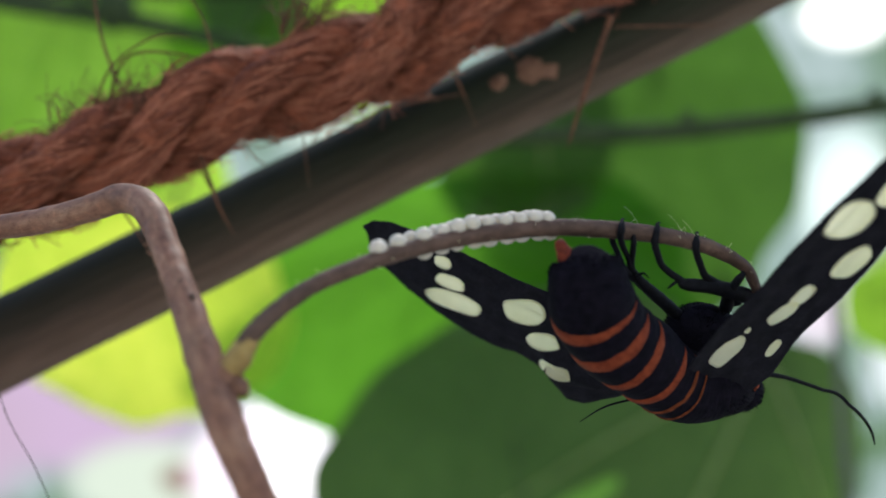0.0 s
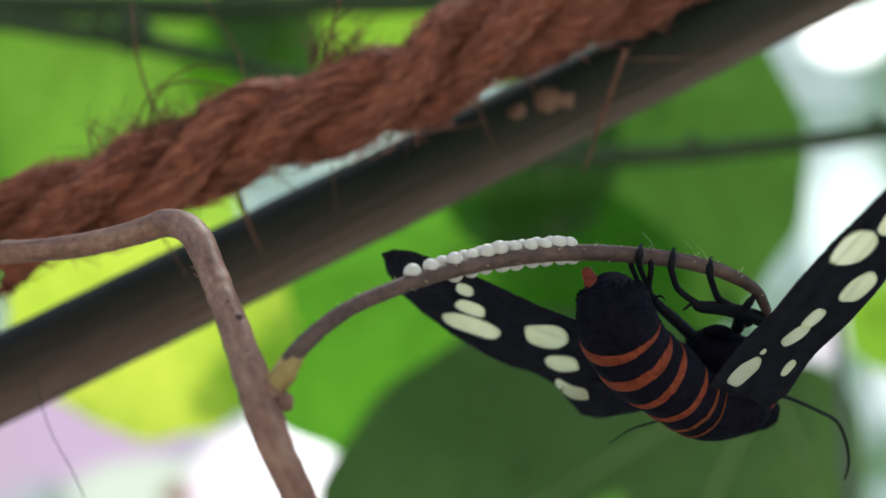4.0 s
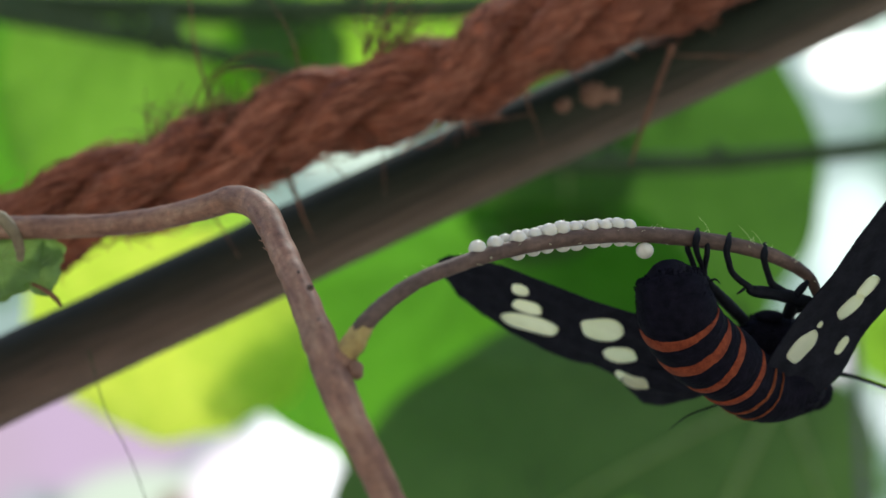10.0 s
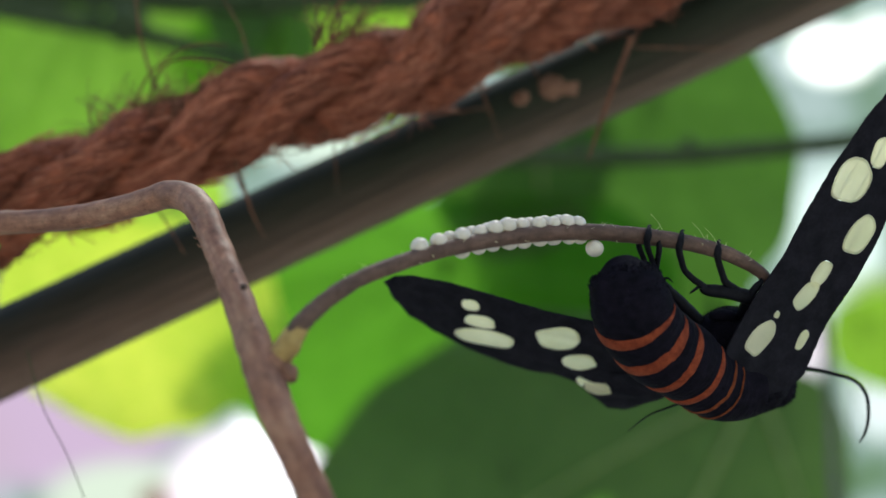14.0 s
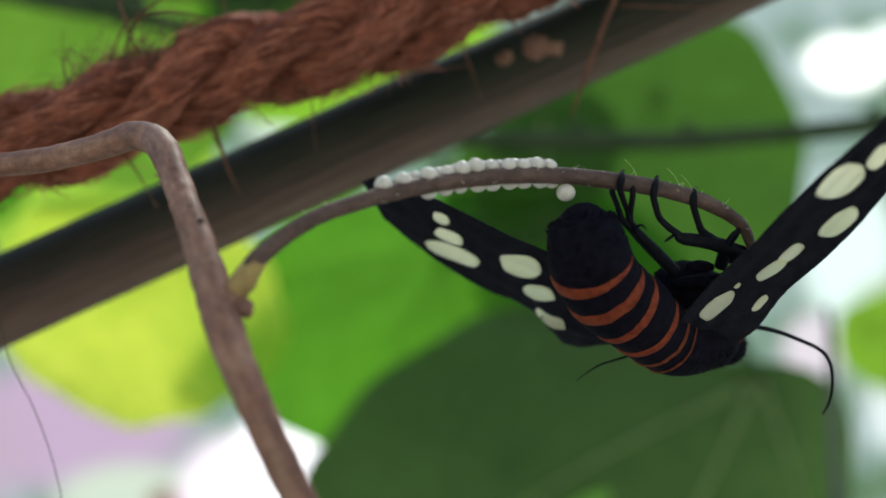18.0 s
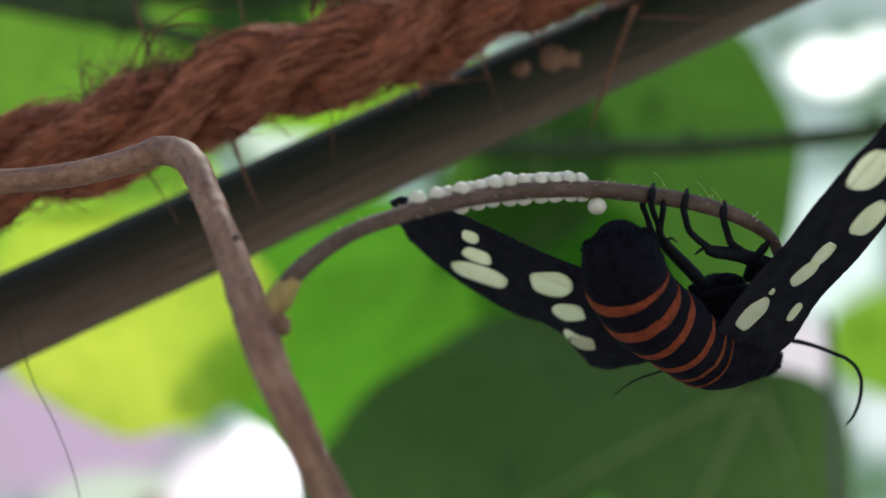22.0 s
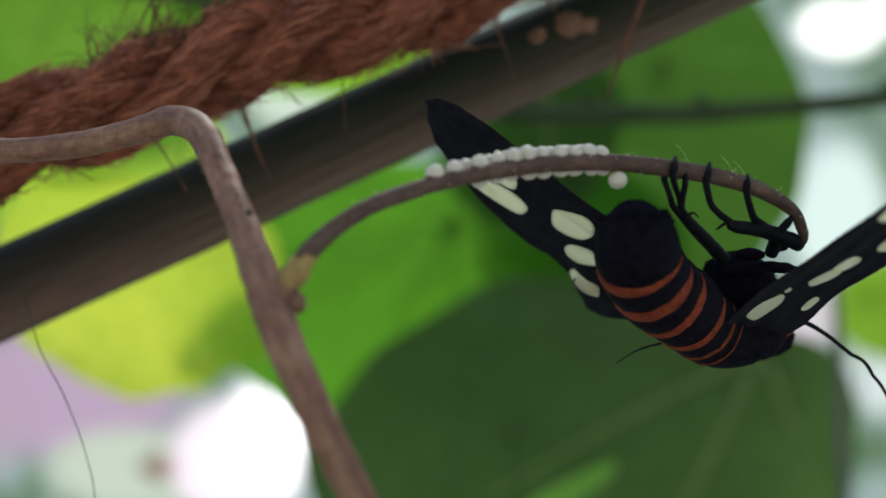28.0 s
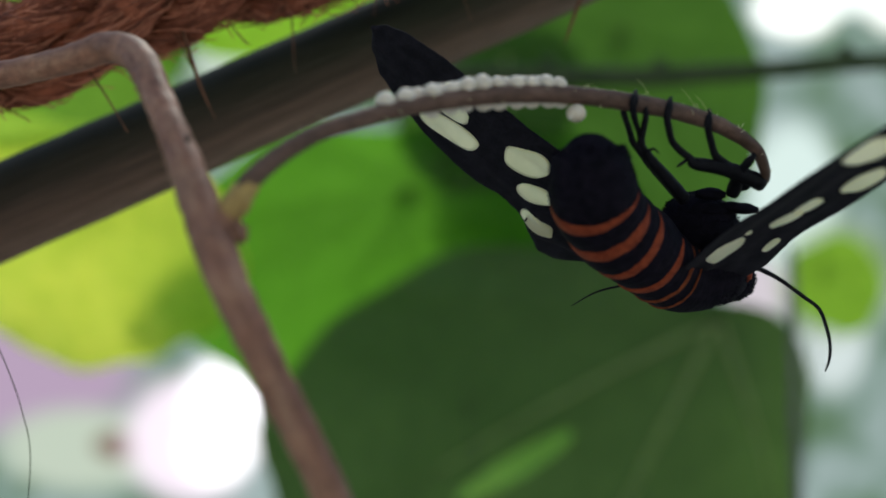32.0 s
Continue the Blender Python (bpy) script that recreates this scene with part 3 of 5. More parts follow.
    stout((16.0, 99.0, 22.1, 0.46), (14.9, 99.0, 19.1, 0.44), (13.7, 99.5, 15.4, 0.36), (12.6, 100.0, 11.9, 0.24), (12.0, 100.5, 9.7, 0.07))
    stout((-18.7, 97.5, 9.8, 0.12), (-17.2, 98.0, 8.2, 0.11), (-16.7, 98.5, 8.1, 0.05))
    stout((-13.5, 98.0, 12.0, 0.12), (-15.1, 98.0, 10.4, 0.11), (-17.2, 98.0, 9.5, 0.09), (-18.6, 98.0, 9.7, 0.05))
    stout((16.7, 101.0, 21.5, 0.14), (21.6, 102.0, 21.8, 0.14), (28.1, 103.0, 22.1, 0.05))
    stout((-30.0, 99, 14.0, 0.22), (-31.8, 98.6, 18.5, 0.2), (-32.6, 98, 22.5, 0.16), (-33.2, 98, 29, 0.08))
    stout((-31.5, 98, 13.5, 0.2), (-29.5, 97.2, 17.8, 0.2), (-25, 97, 18.2, 0.16), (-21, 98.2, 17.2, 0.1))
    stout((-33.0, 98, 12.5, 0.16), (-31.0, 97.2, 16.8, 0.16), (-27, 96.8, 19.6, 0.13), (-23.5, 97.2, 19.8, 0.07))
    stout((-14, 99, 20.5, 0.22), (-12.8, 98.4, 25.5, 0.22), (-11, 98, 31, 0.18), (-9.8, 98, 36, 0.1))
    stout((-15.5, 98.6, 20.4, 0.14), (-13.6, 98, 23.8, 0.14), (-10.4, 97.8, 26, 0.08))
    stout((-21.5, 98.6, 16.8, 0.14), (-22.5, 97.8, 21.5, 0.13), (-26, 97.4, 27, 0.06))
    # the loose end that comes back over the stem
    tail = [(48, 112, 45, 2.4), (42, 110.5, 38, 2.4), (38.4, 109.6, 34.6, 2.2), (35.4, 109.2, 31.8, 1.5)]
    part("rope_end", tube(tail, 24, 14, 0.25, 1.2), COIR, root)


rope()

thread = thing("dangling_fibre", (-39.0, 91.0, -12.0), "single thin dark fibre dangling from the stem", "fibre")
part("strand", tube([(-39.6, 91.2, -9.5, 0.05), (-37.7, 90.3, -14.5, 0.05), (-35.3, 90.4, -19.0, 0.05), (-33.4, 90.6, -24.0, 0.045), (-32.6, 90.8, -29, 0.045), (-33.5, 91, -40, 0.05)], 40, 5), TWIGBARK, thread)


# ---- the vine with its tendril ----
VINE = [(-260, 100, -90, 1.3), (-130, 88, -22, 1.25), (-80, 84, -2.5, 1.05), (-55.3, 84, 0.7, 1.0), (-47.5, 83, 1.2, 1.0), (-39.4, 82, 1.4, 1.0), (-32.1, 80, 1.9, 0.98), (-26.5, 78, 3.0, 1.0), (-23.4, 76.6, 3.75, 1.1),
        (-20.9, 74.4, 2.7, 1.12), (-18.9, 71.5, -0.2, 1.06), (-16.6, 68, -4.0, 1.06), (-14.4, 65, -8.3, 1.25), (-12.8, 62.9, -11.4, 1.16), (-11.1, 61.4, -14.2, 1.08), (-9.6, 60.6, -16.9, 1.06), (-6.3, 60, -22.9, 1.06), (-2.5, 61, -32, 1.2),
        (0, 66, -70, 1.7), (10, 90, -300, 2.4), (20, 160, -1480, 4)]
TEND = [(-14.3, 65.2, -8.9, 0.95), (-13.0, 65.1, -7.1, 0.75), (-11.8, 65.4, -5.2, 0.64), (-9.2, 66.9, -2.87, 0.58), (-5.9, 68.6, -1.27, 0.58), (-1.8, 70.5, 0.08, 0.59), (2.5, 72, 1.0, 0.6), (6.9, 73.4, 1.48, 0.61),
        (11, 74.5, 1.45, 0.64), (15.7, 75.6, 1.0, 0.62), (19.4, 76.3, 0.15, 0.58), (22.1, 76.9, -1.2, 0.47), (23.1, 77.4, -2.6, 0.4), (23.4, 77.9, -3.3, 0.35), (23.4, 78.4, -3.8, 0.26)]
tend_line = curve_pts(TEND, 280)


def vine():
    root = thing("vine", VINE[-1][:3], "brown woody vine twig with a thin arched tendril", "vine")
    part("main_stem", tube(VINE, 420, 22, 0.09, 1.1), BARK, root)
    part("tendril", tube(TEND[1:], 220, 18, 0.08, 0.5), TENDRIL, root, "thin arched dark brown tendril")
    part("collar", tube([(-13.9, 64.7, -10.0, 0.75), (-13.8, 65.0, -8.9, 0.98), (-13.4, 65.0, -7.8, 0.94), (-13.1, 65.0, -7.3, 0.84)], 26, 18, 0.16, 0.6), BARK, root, "brown swollen collar under the tendril")
    part("node", tube([(-13.5, 65.0, -7.95, 0.86), (-12.9, 65.0, -7.0, 0.86), (-12.3, 65.2, -6.0, 0.72), (-11.9, 65.4, -5.35, 0.6)], 26, 18, 0.14, 0.6), NODE, root, "swollen yellowish node")
    part("bud", blob((-12.5, 64.5, -8.5), [(0.55, 0.1, -0.2), (0, 0.5, 0), (0.1, 0, 0.62)], 10, 14, 0.25, 0.4), BARK, root, "small brown bud")
    for c, s in (((-16.0, 66.55, -3.05), 0.26), ((-16.9, 67.0, -2.0), 0.12), ((-15.2, 65.3, -5.2), 0.1)):
        part("bark_spot", blob(c, [(s, 0, 0), (0, 0.2, 0), (0, 0, s * 0.8)], 8, 10, 0.3, 0.2), DARK, root)
    rng = random.Random(8)
    hairs = []
    for _ in range(70):
        k = rng.randrange(60, 272)
        c, r = tend_line[k, :3], tend_line[k, 3]
        d = unit((rng.gauss(0, 1), rng.gauss(0, 0.8), rng.gauss(0.5, 1)))
        s = rng.uniform(0.15, 0.5)
        hairs.append(tube([(*(c + d * r * 0.9), 0.02), (*(c + d * (r + s * 0.6) + unit((1, 0, 0)) * s * 0.2), 0.016), (*(c + d * (r + s) + np.array((rng.uniform(-0.3, 0.3), 0, 0.1))), 0.008)], 4, 3, cap=False))
    for x0, z0 in ((14.2, 1.6), (17.4, 1.0), (18.4, 0.6)):
        for k in range(1):
            hairs.append(tube([(x0 - k * 0.3, 75.6, z0, 0.013), (x0 - 0.5 - k * 0.35, 75.5, z0 + 0.9, 0.01), (x0 - 1.1 - k * 0.3, 75.5, z0 + 1.5 - 0.3 * k, 0.01)], 6, 3, cap=False))
    part("tendril_hair", joined(hairs), CREAM, root, "fine pale hairs", "stuff")
    spikes = []
    for c, d in (((-20.3, 72.2, 1.2), (-1, -0.3, 0.3)), ((-20.0, 71.6, 0.3), (-1, -0.3, -0.1)), ((-19.6, 71.0, -0.4), (-1, -0.2, 0.2))):
        c, d = np.array(c), unit(d)
        spikes.append(tube([(*c, 0.09), (*(c + d * 0.35), 0.06), (*(c + d * 0.6 + np.array((0, 0, 0.12))), 0.02)], 6, 5, cap=False))
    part("bark_hair", joined(spikes), BARK, root, "", "stuff")


vine()


def small_leaf():
    root = thing("vine_leaf", (-45, 84, 1.5), "crumpled grey-green vine leaf on a stout curled stalk", "leaf")

    def lobe(c, w, h, turn, seed, deep):
        """A crumpled lobe round c that faces the eye, creased along its midrib."""
        def at(a, q):
            r = q * (1 + 0.13 * math.sin(3 * a + seed) + 0.06 * math.sin(7 * a + 2 * seed) + 0.03 * math.sin(13 * a))
            x, z = w * r * math.cos(a), h * r * math.sin(a)
            y = deep * abs(x) / w + 0.35 * math.sin(1.7 * x + seed) * q + 0.25 * math.cos(2.3 * z + seed) * q
            return (c[0] + x * math.cos(turn) - z * math.sin(turn), c[1] + y, c[2] + x * math.sin(turn) + z * math.cos(turn))
        v, f = [at(0, 0)], []
        rings, spokes = 12, 56
        for i in range(1, rings + 1):
            v += [at(2 * math.pi * j / spokes, i / rings) for j in range(spokes)]
        f += [(0, 1 + j, 1 + (j + 1) % spokes) for j in range(spokes)]
        for i in range(rings - 1):
            k = 1 + i * spokes
            f += [(k + j, k + spokes + j, k + spokes + (j + 1) % spokes, k + (j + 1) % spokes) for j in range(spokes)]
        part("blade", (v, f, None), LEAF_SMALL, root)
        for a in (0.3, 1.0, 2.1, 2.8, 3.9, 4.71, 5.5):
            part("vein", tube([(*(Vector(at(a, q)) - Vector((0, 0.05, 0))), 0.05 * (1.1 - q)) for q in (0.03, 0.35, 0.65, 0.92)], 12, 6), VEIN, root)

    lobe((-44.6, 82.8, -1.3), 4.5, 2.9, 0.12, 0.6, 1.1)
    lobe((-45.8, 84.4, -3.6), 3.4, 1.9, 0.3, 2.4, 0.5)
    lobe((-41.6, 83.6, -2.0), 1.9, 2.3, -0.35, 4.1, 0.6)
    part("stalk", tube([(-49.5, 82.8, 1.9, 0.6), (-46.6, 82.0, 2.5, 0.6), (-44.3, 81.5, 2.2, 0.56), (-43.0, 81.4, 1.0, 0.5), (-42.5, 81.7, -0.4, 0.42), (-42.7, 82.4, -1.4, 0.3)], 44, 12, 0.12, 0.5), STALK, root, "stout curled greenish-brown leaf stalk")
    part("withered_tip", tube([(-42.2, 83.6, -3.4, 0.12), (-41.0, 83.4, -3.9, 0.2), (-40.0, 83.4, -4.6, 0.24), (-39.5, 83.6, -5.3, 0.12)], 18, 8, 0.2, 0.4), STOUT, root, "withered curled brown tip")


small_leaf()


# ---- eggs ----
def near_tendril(x):
    return tend_line[int(np.argmin(abs(tend_line[40:230, 0] - x))) + 40]


def egg_geo(c, r):
    v, f, _ = blob(c, [(r, 0, 0), (0, r, 0), (0, 0, r * 0.94)], 12, 18, 0.03, 0.5)
    return v, f, None


EGG_R = 0.63
_rng = random.Random(11)


def egg(c, r):
    ob = thing("moth_egg", c, "round pearly white moth egg stuck to the tendril", "egg", "eggs along the tendril")
    part("shell", egg_geo(c, r), EGG, ob)
    return ob


for x in (-4.3, -3.0, -1.3, 0.02, 1.05, 2.0, 3.1, 4.33, 5.42, 6.45, 7.35):
    q = near_tendril(x)
    egg((x, q[1] + 0.25 + _rng.uniform(-0.15, 0.15), q[2] + q[3] + 0.12 + _rng.uniform(-0.1, 0.1) - (0.14 if x < -4.5 or x > 7 else 0)), EGG_R * _rng.uniform(0.9, 1.07))
for x in (-1.3, -0.1, 0.95, 2.2, 3.25, 4.5, 5.55, 6.75, 7.6):
    q = near_tendril(x)
    egg((x, q[1] + 0.62, q[2] - q[3] * 0.55), EGG_R * _rng.uniform(0.9, 1.07))
for x in (-2.2, -0.6, 0.6, 1.6, 2.6, 3.75, 4.9, 5.95, 6.9):
    q = near_tendril(x)
    egg((x, q[1] + 1.15, q[2] + q[3] + 0.16), EGG_R * _rng.uniform(0.88, 1.02))
last_egg = egg((8.65, 73.9, 0.32), EGG_R * 1.08)


# ---- the moth ----
HUB = (18.0, 79.0, -8.0)
moth = thing("moth", (20.0, 78.0, -4.5), "black moth with cream wing spots and orange-red belly bands laying eggs", "moth")
ABD = [(10.55, 73.9, -1.15, 0.9), (10.6, 73.8, -1.5, 2.35), (10.95, 73.7, -3.4, 2.9), (11.6, 74.6, -5.0, 3.03), (13.4, 76.2, -6.9, 3.08), (15.3, 77.4, -8.1, 3.0), (17.4, 79.0, -9.6, 2.85), (19.5, 80.3, -10.6, 2.75), (21.8, 81.0, -10.6, 2.5)]


def loft(lo, hi, grow=0.0, per=16, sides=40, bulge=0.0):
    """The stretch lo to hi (in steps of ABD) of the belly's skin."""
    total = (len(ABD) - 1) * per * 4
    q = curve_pts(ABD, total)
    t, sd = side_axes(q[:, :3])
    a, b = int(lo / (len(ABD) - 1) * total), int(hi / (len(ABD) - 1) * total)
    v, f = [], []
    for k in range(a, b + 1):
        u = (k - a) / max(1, b - a)
        r = q[k, 3] + grow + bulge * math.sin(math.pi * u)
        for j in range(sides):
            w = 2 * math.pi * j / sides
            d = math.cos(w) * sd[k][0] + math.sin(w) * sd[k][1]
            c = q[k, :3] + d * r
            v.append(c + d * 0.05 * noise.noise(Vector(c) / 0.25))
    m = b - a
    for k in range(m):
        for j in range(sides):
            f.append((k * sides + j, k * sides + (j + 1) % sides, (k + 1) * sides + (j + 1) % sides, (k + 1) * sides + j))
    f.append(tuple(range(sides))[::-1])
    f.append(tuple(m * sides + j for j in range(sides)))
    return v, f, None


def fuzz(seed, count, base, size, thick, lean=(0, 0, 0)):
    """Short hairs on a set of (point, outward) pairs."""
    rng = random.Random(seed)
    out = []
    for _ in range(count):
        c, d = base(rng)
        s = size * rng.uniform(0.5, 1.3)
        e = unit(np.array(d) + np.array(lean) + np.array([rng.gauss(0, 0.3) for _ in range(3)]))
        out.append(tube([(*(c - e * 0.1), thick), (*(c + e * s * 0.6), thick * 0.8), (*(c + e * s), thick * 0.25)], 3, 3, cap=False))
    return joined(out)


def ring(lo, hi, per=64, sides=64, rows=10):
    """A coloured band between lo and hi that narrows to nothing on the upper flank."""
    total = (len(ABD) - 1) * per
    q = curve_pts(ABD, total)
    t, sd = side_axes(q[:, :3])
    flank = unit((0.8, 0.1, 0.6))
    v, f = [], []
    for i in range(rows + 1):
        for j in range(sides):
            w = 2 * math.pi * j / sides
            k0 = (lo + hi) / 2 * per
            d = math.cos(w) * sd[int(k0)][0] + math.sin(w) * sd[int(k0)][1]
            x = min(max((d @ flank - 0.42) / 0.56, 0.0), 1.0)
            keep = 1 - x * x * (3 - 2 * x)
            wob = 0.05 * noise.noise(Vector((w * 2.5, lo, 0.3)))
            k = int(round((lo + wob + (hi - lo) * (0.5 + (i / rows - 0.5) * keep)) * per))
            d = math.cos(w) * sd[k][0] + math.sin(w) * sd[k][1]
            lift = 0.05 + 0.06 * math.sin(math.pi * i / rows) if 0 < i < rows else -0.03
            v.append(q[k, :3] + d * (q[k, 3] + lift * min(1, keep * 4) - 0.1 * (keep < 0.06)))
    for i in range(rows):
        for j in range(sides):
            f.append((i * sides + j, i * sides + (j + 1) % sides, (i + 1) * sides + (j + 1) % sides, (i + 1) * sides + j))
    return v, f, None


abdomen = part("abdomen", loft(0, 8), BLACK, moth, "black scaly belly ringed with orange-red", at=HUB)
for lo, hi in ((2.65, 3.0), (3.49, 3.83), (4.44, 4.75), (5.42, 5.64), (6.12, 6.24), (6.6, 6.67)):
    part("band", ring(lo, hi), RED if lo < 5.8 else DULLRED, abdomen, "orange-red ring of scales" if lo < 5.8 else "faint red-brown ring of scales")
for lo, hi in ((0.6, 1.8), (1.8, 2.68), (2.97, 3.52), (3.8, 4.46), (4.72, 5.42)):
    part("segment", loft(lo, hi, 0.0, bulge=0.08), BLACK, abdomen)
_q = curve_pts(ABD, 256)
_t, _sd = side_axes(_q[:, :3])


def belly_spot(rng, lo=0.9, hi=6.8):
    k = int(rng.uniform(lo, hi) / 8 * 256)
    w = rng.uniform(0, 2 * math.pi)
    d = math.cos(w) * _sd[k][0] + math.sin(w) * _sd[k][1]
    return _q[k, :3] + d * _q[k, 3], d


part("belly_fringe", fuzz(3, 420, lambda r: belly_spot(r, 0.75, 1.4), 0.24, 0.06, tuple(-_t[20] * 1.2)), BLACK, abdomen, "fringe of black scales", "stuff")
part("belly_down", fuzz(4, 700, lambda r: belly_spot(r, 1.5, 2.7), 0.16, 0.035, tuple(-_t[60] * 0.8)), BLACK, abdomen, "fine black down", "stuff")
part("tip_tuft", fuzz(9, 14, lambda r: (np.array((9.7, 73.6, -1.15)) + np.array([r.gauss(0, 0.16) for _ in range(3)]), (-0.3, -0.1, 1.0)), 0.22, 0.04), CREAM, abdomen, "pale tuft at the tip", "stuff")
ovipositor = part("ovipositor", tube([(9.8, 73.4, -2.6, 0.85), (9.35, 73.2, -1.5, 0.75), (8.85, 73.1, -0.6, 0.5), (8.6, 73.1, -0.1, 0.36), (8.5, 73.1, 0.1, 0.16)], 24, 16, 0.14, 0.35), TIPRED, abdomen, "red-brown egg-laying tip")

thorax = part("thorax", joined([blob((21.6, 82.3, -9.5), [(3.5, 1.8, -1.4), (-1.6, 3.0, 0.3), (1.0, 0.4, 3.3)], 22, 30, 0.08, 1.0),
                                blob((20.6, 80.6, -6.6), [(3.0, 0.9, -0.5), (-0.8, 2.0, 0.2), (0.4, 0.3, 2.3)], 16, 22, 0.12, 0.8)]), BLACK, moth, "furry black thorax", at=HUB)


def thorax_spot(rng):
    a = unit([rng.gauss(0, 1) for _ in range(3)])
    ax = [np.array(k) for k in ((3.5, 1.8, -1.4), (-1.6, 3.0, 0.3), (1.0, 0.4, 3.3))]
    k = a[0] * ax[0] + a[1] * ax[1] + a[2] * ax[2]
    return np.array((21.6, 82.3, -9.5)) + k, unit(k)


part("thorax_fur", fuzz(6, 2200, thorax_spot, 0.11, 0.045, (0.3, 0.1, -0.3)), BLACK, thorax, "short black fur", "stuff")


def head_spot(rng):
    a = unit([rng.gauss(0, 1) for _ in range(3)])
    k = a[0] * np.array((1.9, 0.6, -0.3)) + a[1] * np.array((-0.5, 1.7, 0)) + a[2] * np.array((0.2, 0, 1.8))
    return np.array((24.3, 83.3, -10.9)) + k, unit(k)


def chest_spot(rng):
    a = unit([rng.gauss(0, 1) for _ in range(3)])
    k = a[0] * np.array((3.0, 0.9, -0.5)) + a[1] * np.array((-0.8, 2.0, 0.2)) + a[2] * np.array((0.4, 0.3, 2.3))
    return np.array((20.6, 80.6, -6.6)) + k, unit(k)


part("chest_fur", fuzz(7, 1200, chest_spot, 0.16, 0.04, (0.2, -0.2, 0.3)), BLACK, thorax, "short black fur", "stuff")
part("shoulder_patch", blob((24.7, 81.2, -9.7), [(0.55, 0.1, 0.15), (0, 0.5, 0), (-0.3, 0, 0.95)], 10, 14, 0.3, 0.4), RED, thorax, "small orange-red shoulder patch")
for c, d in (((18.9, 78.7, -11.9), (1.2, 0.5, 0.9)), ((19.9, 79.2, -12.1), (1.0, 0.5, 0.8)), ((17.9, 78.2, -11.5), (0.9, 0.4, 0.7))):
    d = np.array(d)
    part("back_streak", tube([(*(np.array(c) - d * 0.6), 0.04), (*c, 0.14), (*(np.array(c) + d * 0.6), 0.04)], 10, 6, 0.2, 0.2), RED, thorax, "short orange-red streak")
head = part("head", blob((24.3, 83.3, -10.9), [(1.9, 0.6, -0.3), (-0.5, 1.7, 0), (0.2, 0, 1.8)], 16, 22, 0.06, 0.6), BLACK, moth, "small furry black head", at=HUB)
part("head_fur", fuzz(8, 700, head_spot, 0.17, 0.04, (0.4, 0, 0)), BLACK, head, "short black fur", "stuff")
part("eye", blob((25.3, 82.6, -11.3), [(0.6, 0.3, 0), (-0.2, 0.5, 0), (0, 0, 0.6)], 12, 16), BLACK, head, "glossy dark eye")


# wings, each flat in its own space: u from root to tip, v across, z through
def edge(pts, u):
    for (a, b), (c, d) in zip(pts, pts[1:]):
        if a <= u <= c:
            s = (u - a) / (c - a + 1e-9)
            s = s * s * (3 - 2 * s) * 0.4 + s * 0.6
            return b + (d - b) * s
    return pts[-1][1]


def soft_step(x):
    x = min(max(x, 0.0), 1.0)
    return x * x * (3 - 2 * x)


def sag(u, w, s, share, camber, wave, fold):
    """How far the blade stands off its plane: camber, pleats, and the folded rear of the root."""
    if fold < 0:
        return camber * math.sin(math.pi * s) * (1 - 0.5 * share) + wave * math.sin(w * 3.2 + u * 0.25) + fold * soft_step((6 - u) / 6)
    return camber * math.sin(math.pi * s) * (1 - 0.5 * share) + wave * math.sin(w * 3.2 + u * 0.25) + fold * soft_step((w - 4.6) / 1.6) * soft_step((11 - u) / 3.0)


def in_window(p, h):
    """Whether p lies well inside the pale window h, where the blade has no black scales."""
    (cu, cv), a, b, turn = h
    x, y = p.x - cu, p.y - cv
    x, y = x * math.cos(turn) + y * math.sin(turn), y * math.cos(turn) - x * math.sin(turn)
    return abs(x / (a * 0.95)) ** 2.5 + abs(y / (b * 0.95)) ** 2.5 < 1


def plate(top, low, off, thick=0.13, nu=160, nv=44, camber=0.35, wave=0.05, fold=0.0, holes=()):
    u0, u1 = top[0][0], top[-1][0]
    v, f = [], []
    for side in (1, -1):
        for i in range(nu + 1):
            u = u0 + (u1 - u0) * i / nu
            a, b = edge(top, u), edge(low, u)
            for j in range(nv + 1):
                s = j / nv
                w = a + (b - a) * s
                rag = 0.05 * noise.noise(Vector((u * 2.2, w * 2.2, off[0]))) if j in (0, nv) else 0
                th = thick * 0.5 * side * (0.35 + 0.65 * math.sin(math.pi * min(max(s, 0.03), 0.97)) ** 0.5)
                z = sag(u, w, s, i / nu, camber, wave, fold) + th
                v.append(Vector(off) + Vector((u, w + rag, z)))
    m = (nu + 1) * (nv + 1)
    for i in range(nu):
        for j in range(nv):
            k = i * (nv + 1) + j
            mid = (v[k] + v[k + nv + 2]) / 2 - Vector(off)
            if any(in_window(mid, h) for h in holes):
                continue
            f += [(k, k + nv + 1, k + nv + 2, k + 1), (m + k, m + k + 1, m + k + nv + 2, m + k + nv + 1)]
    for i in range(nu):
        for j in (0, nv):
            k, k2 = i * (nv + 1) + j, (i + 1) * (nv + 1) + j
            f.append((k, m + k, m + k2, k2) if j == 0 else (k, k2, m + k2, m + k))
    for i in (0, nu):
        for j in range(nv):
            k = i * (nv + 1) + j
            f.append((k, k + 1, m + k + 1, m + k) if i == 0 else (k + 1, k, m + k, m + k + 1))
    return v, f, None


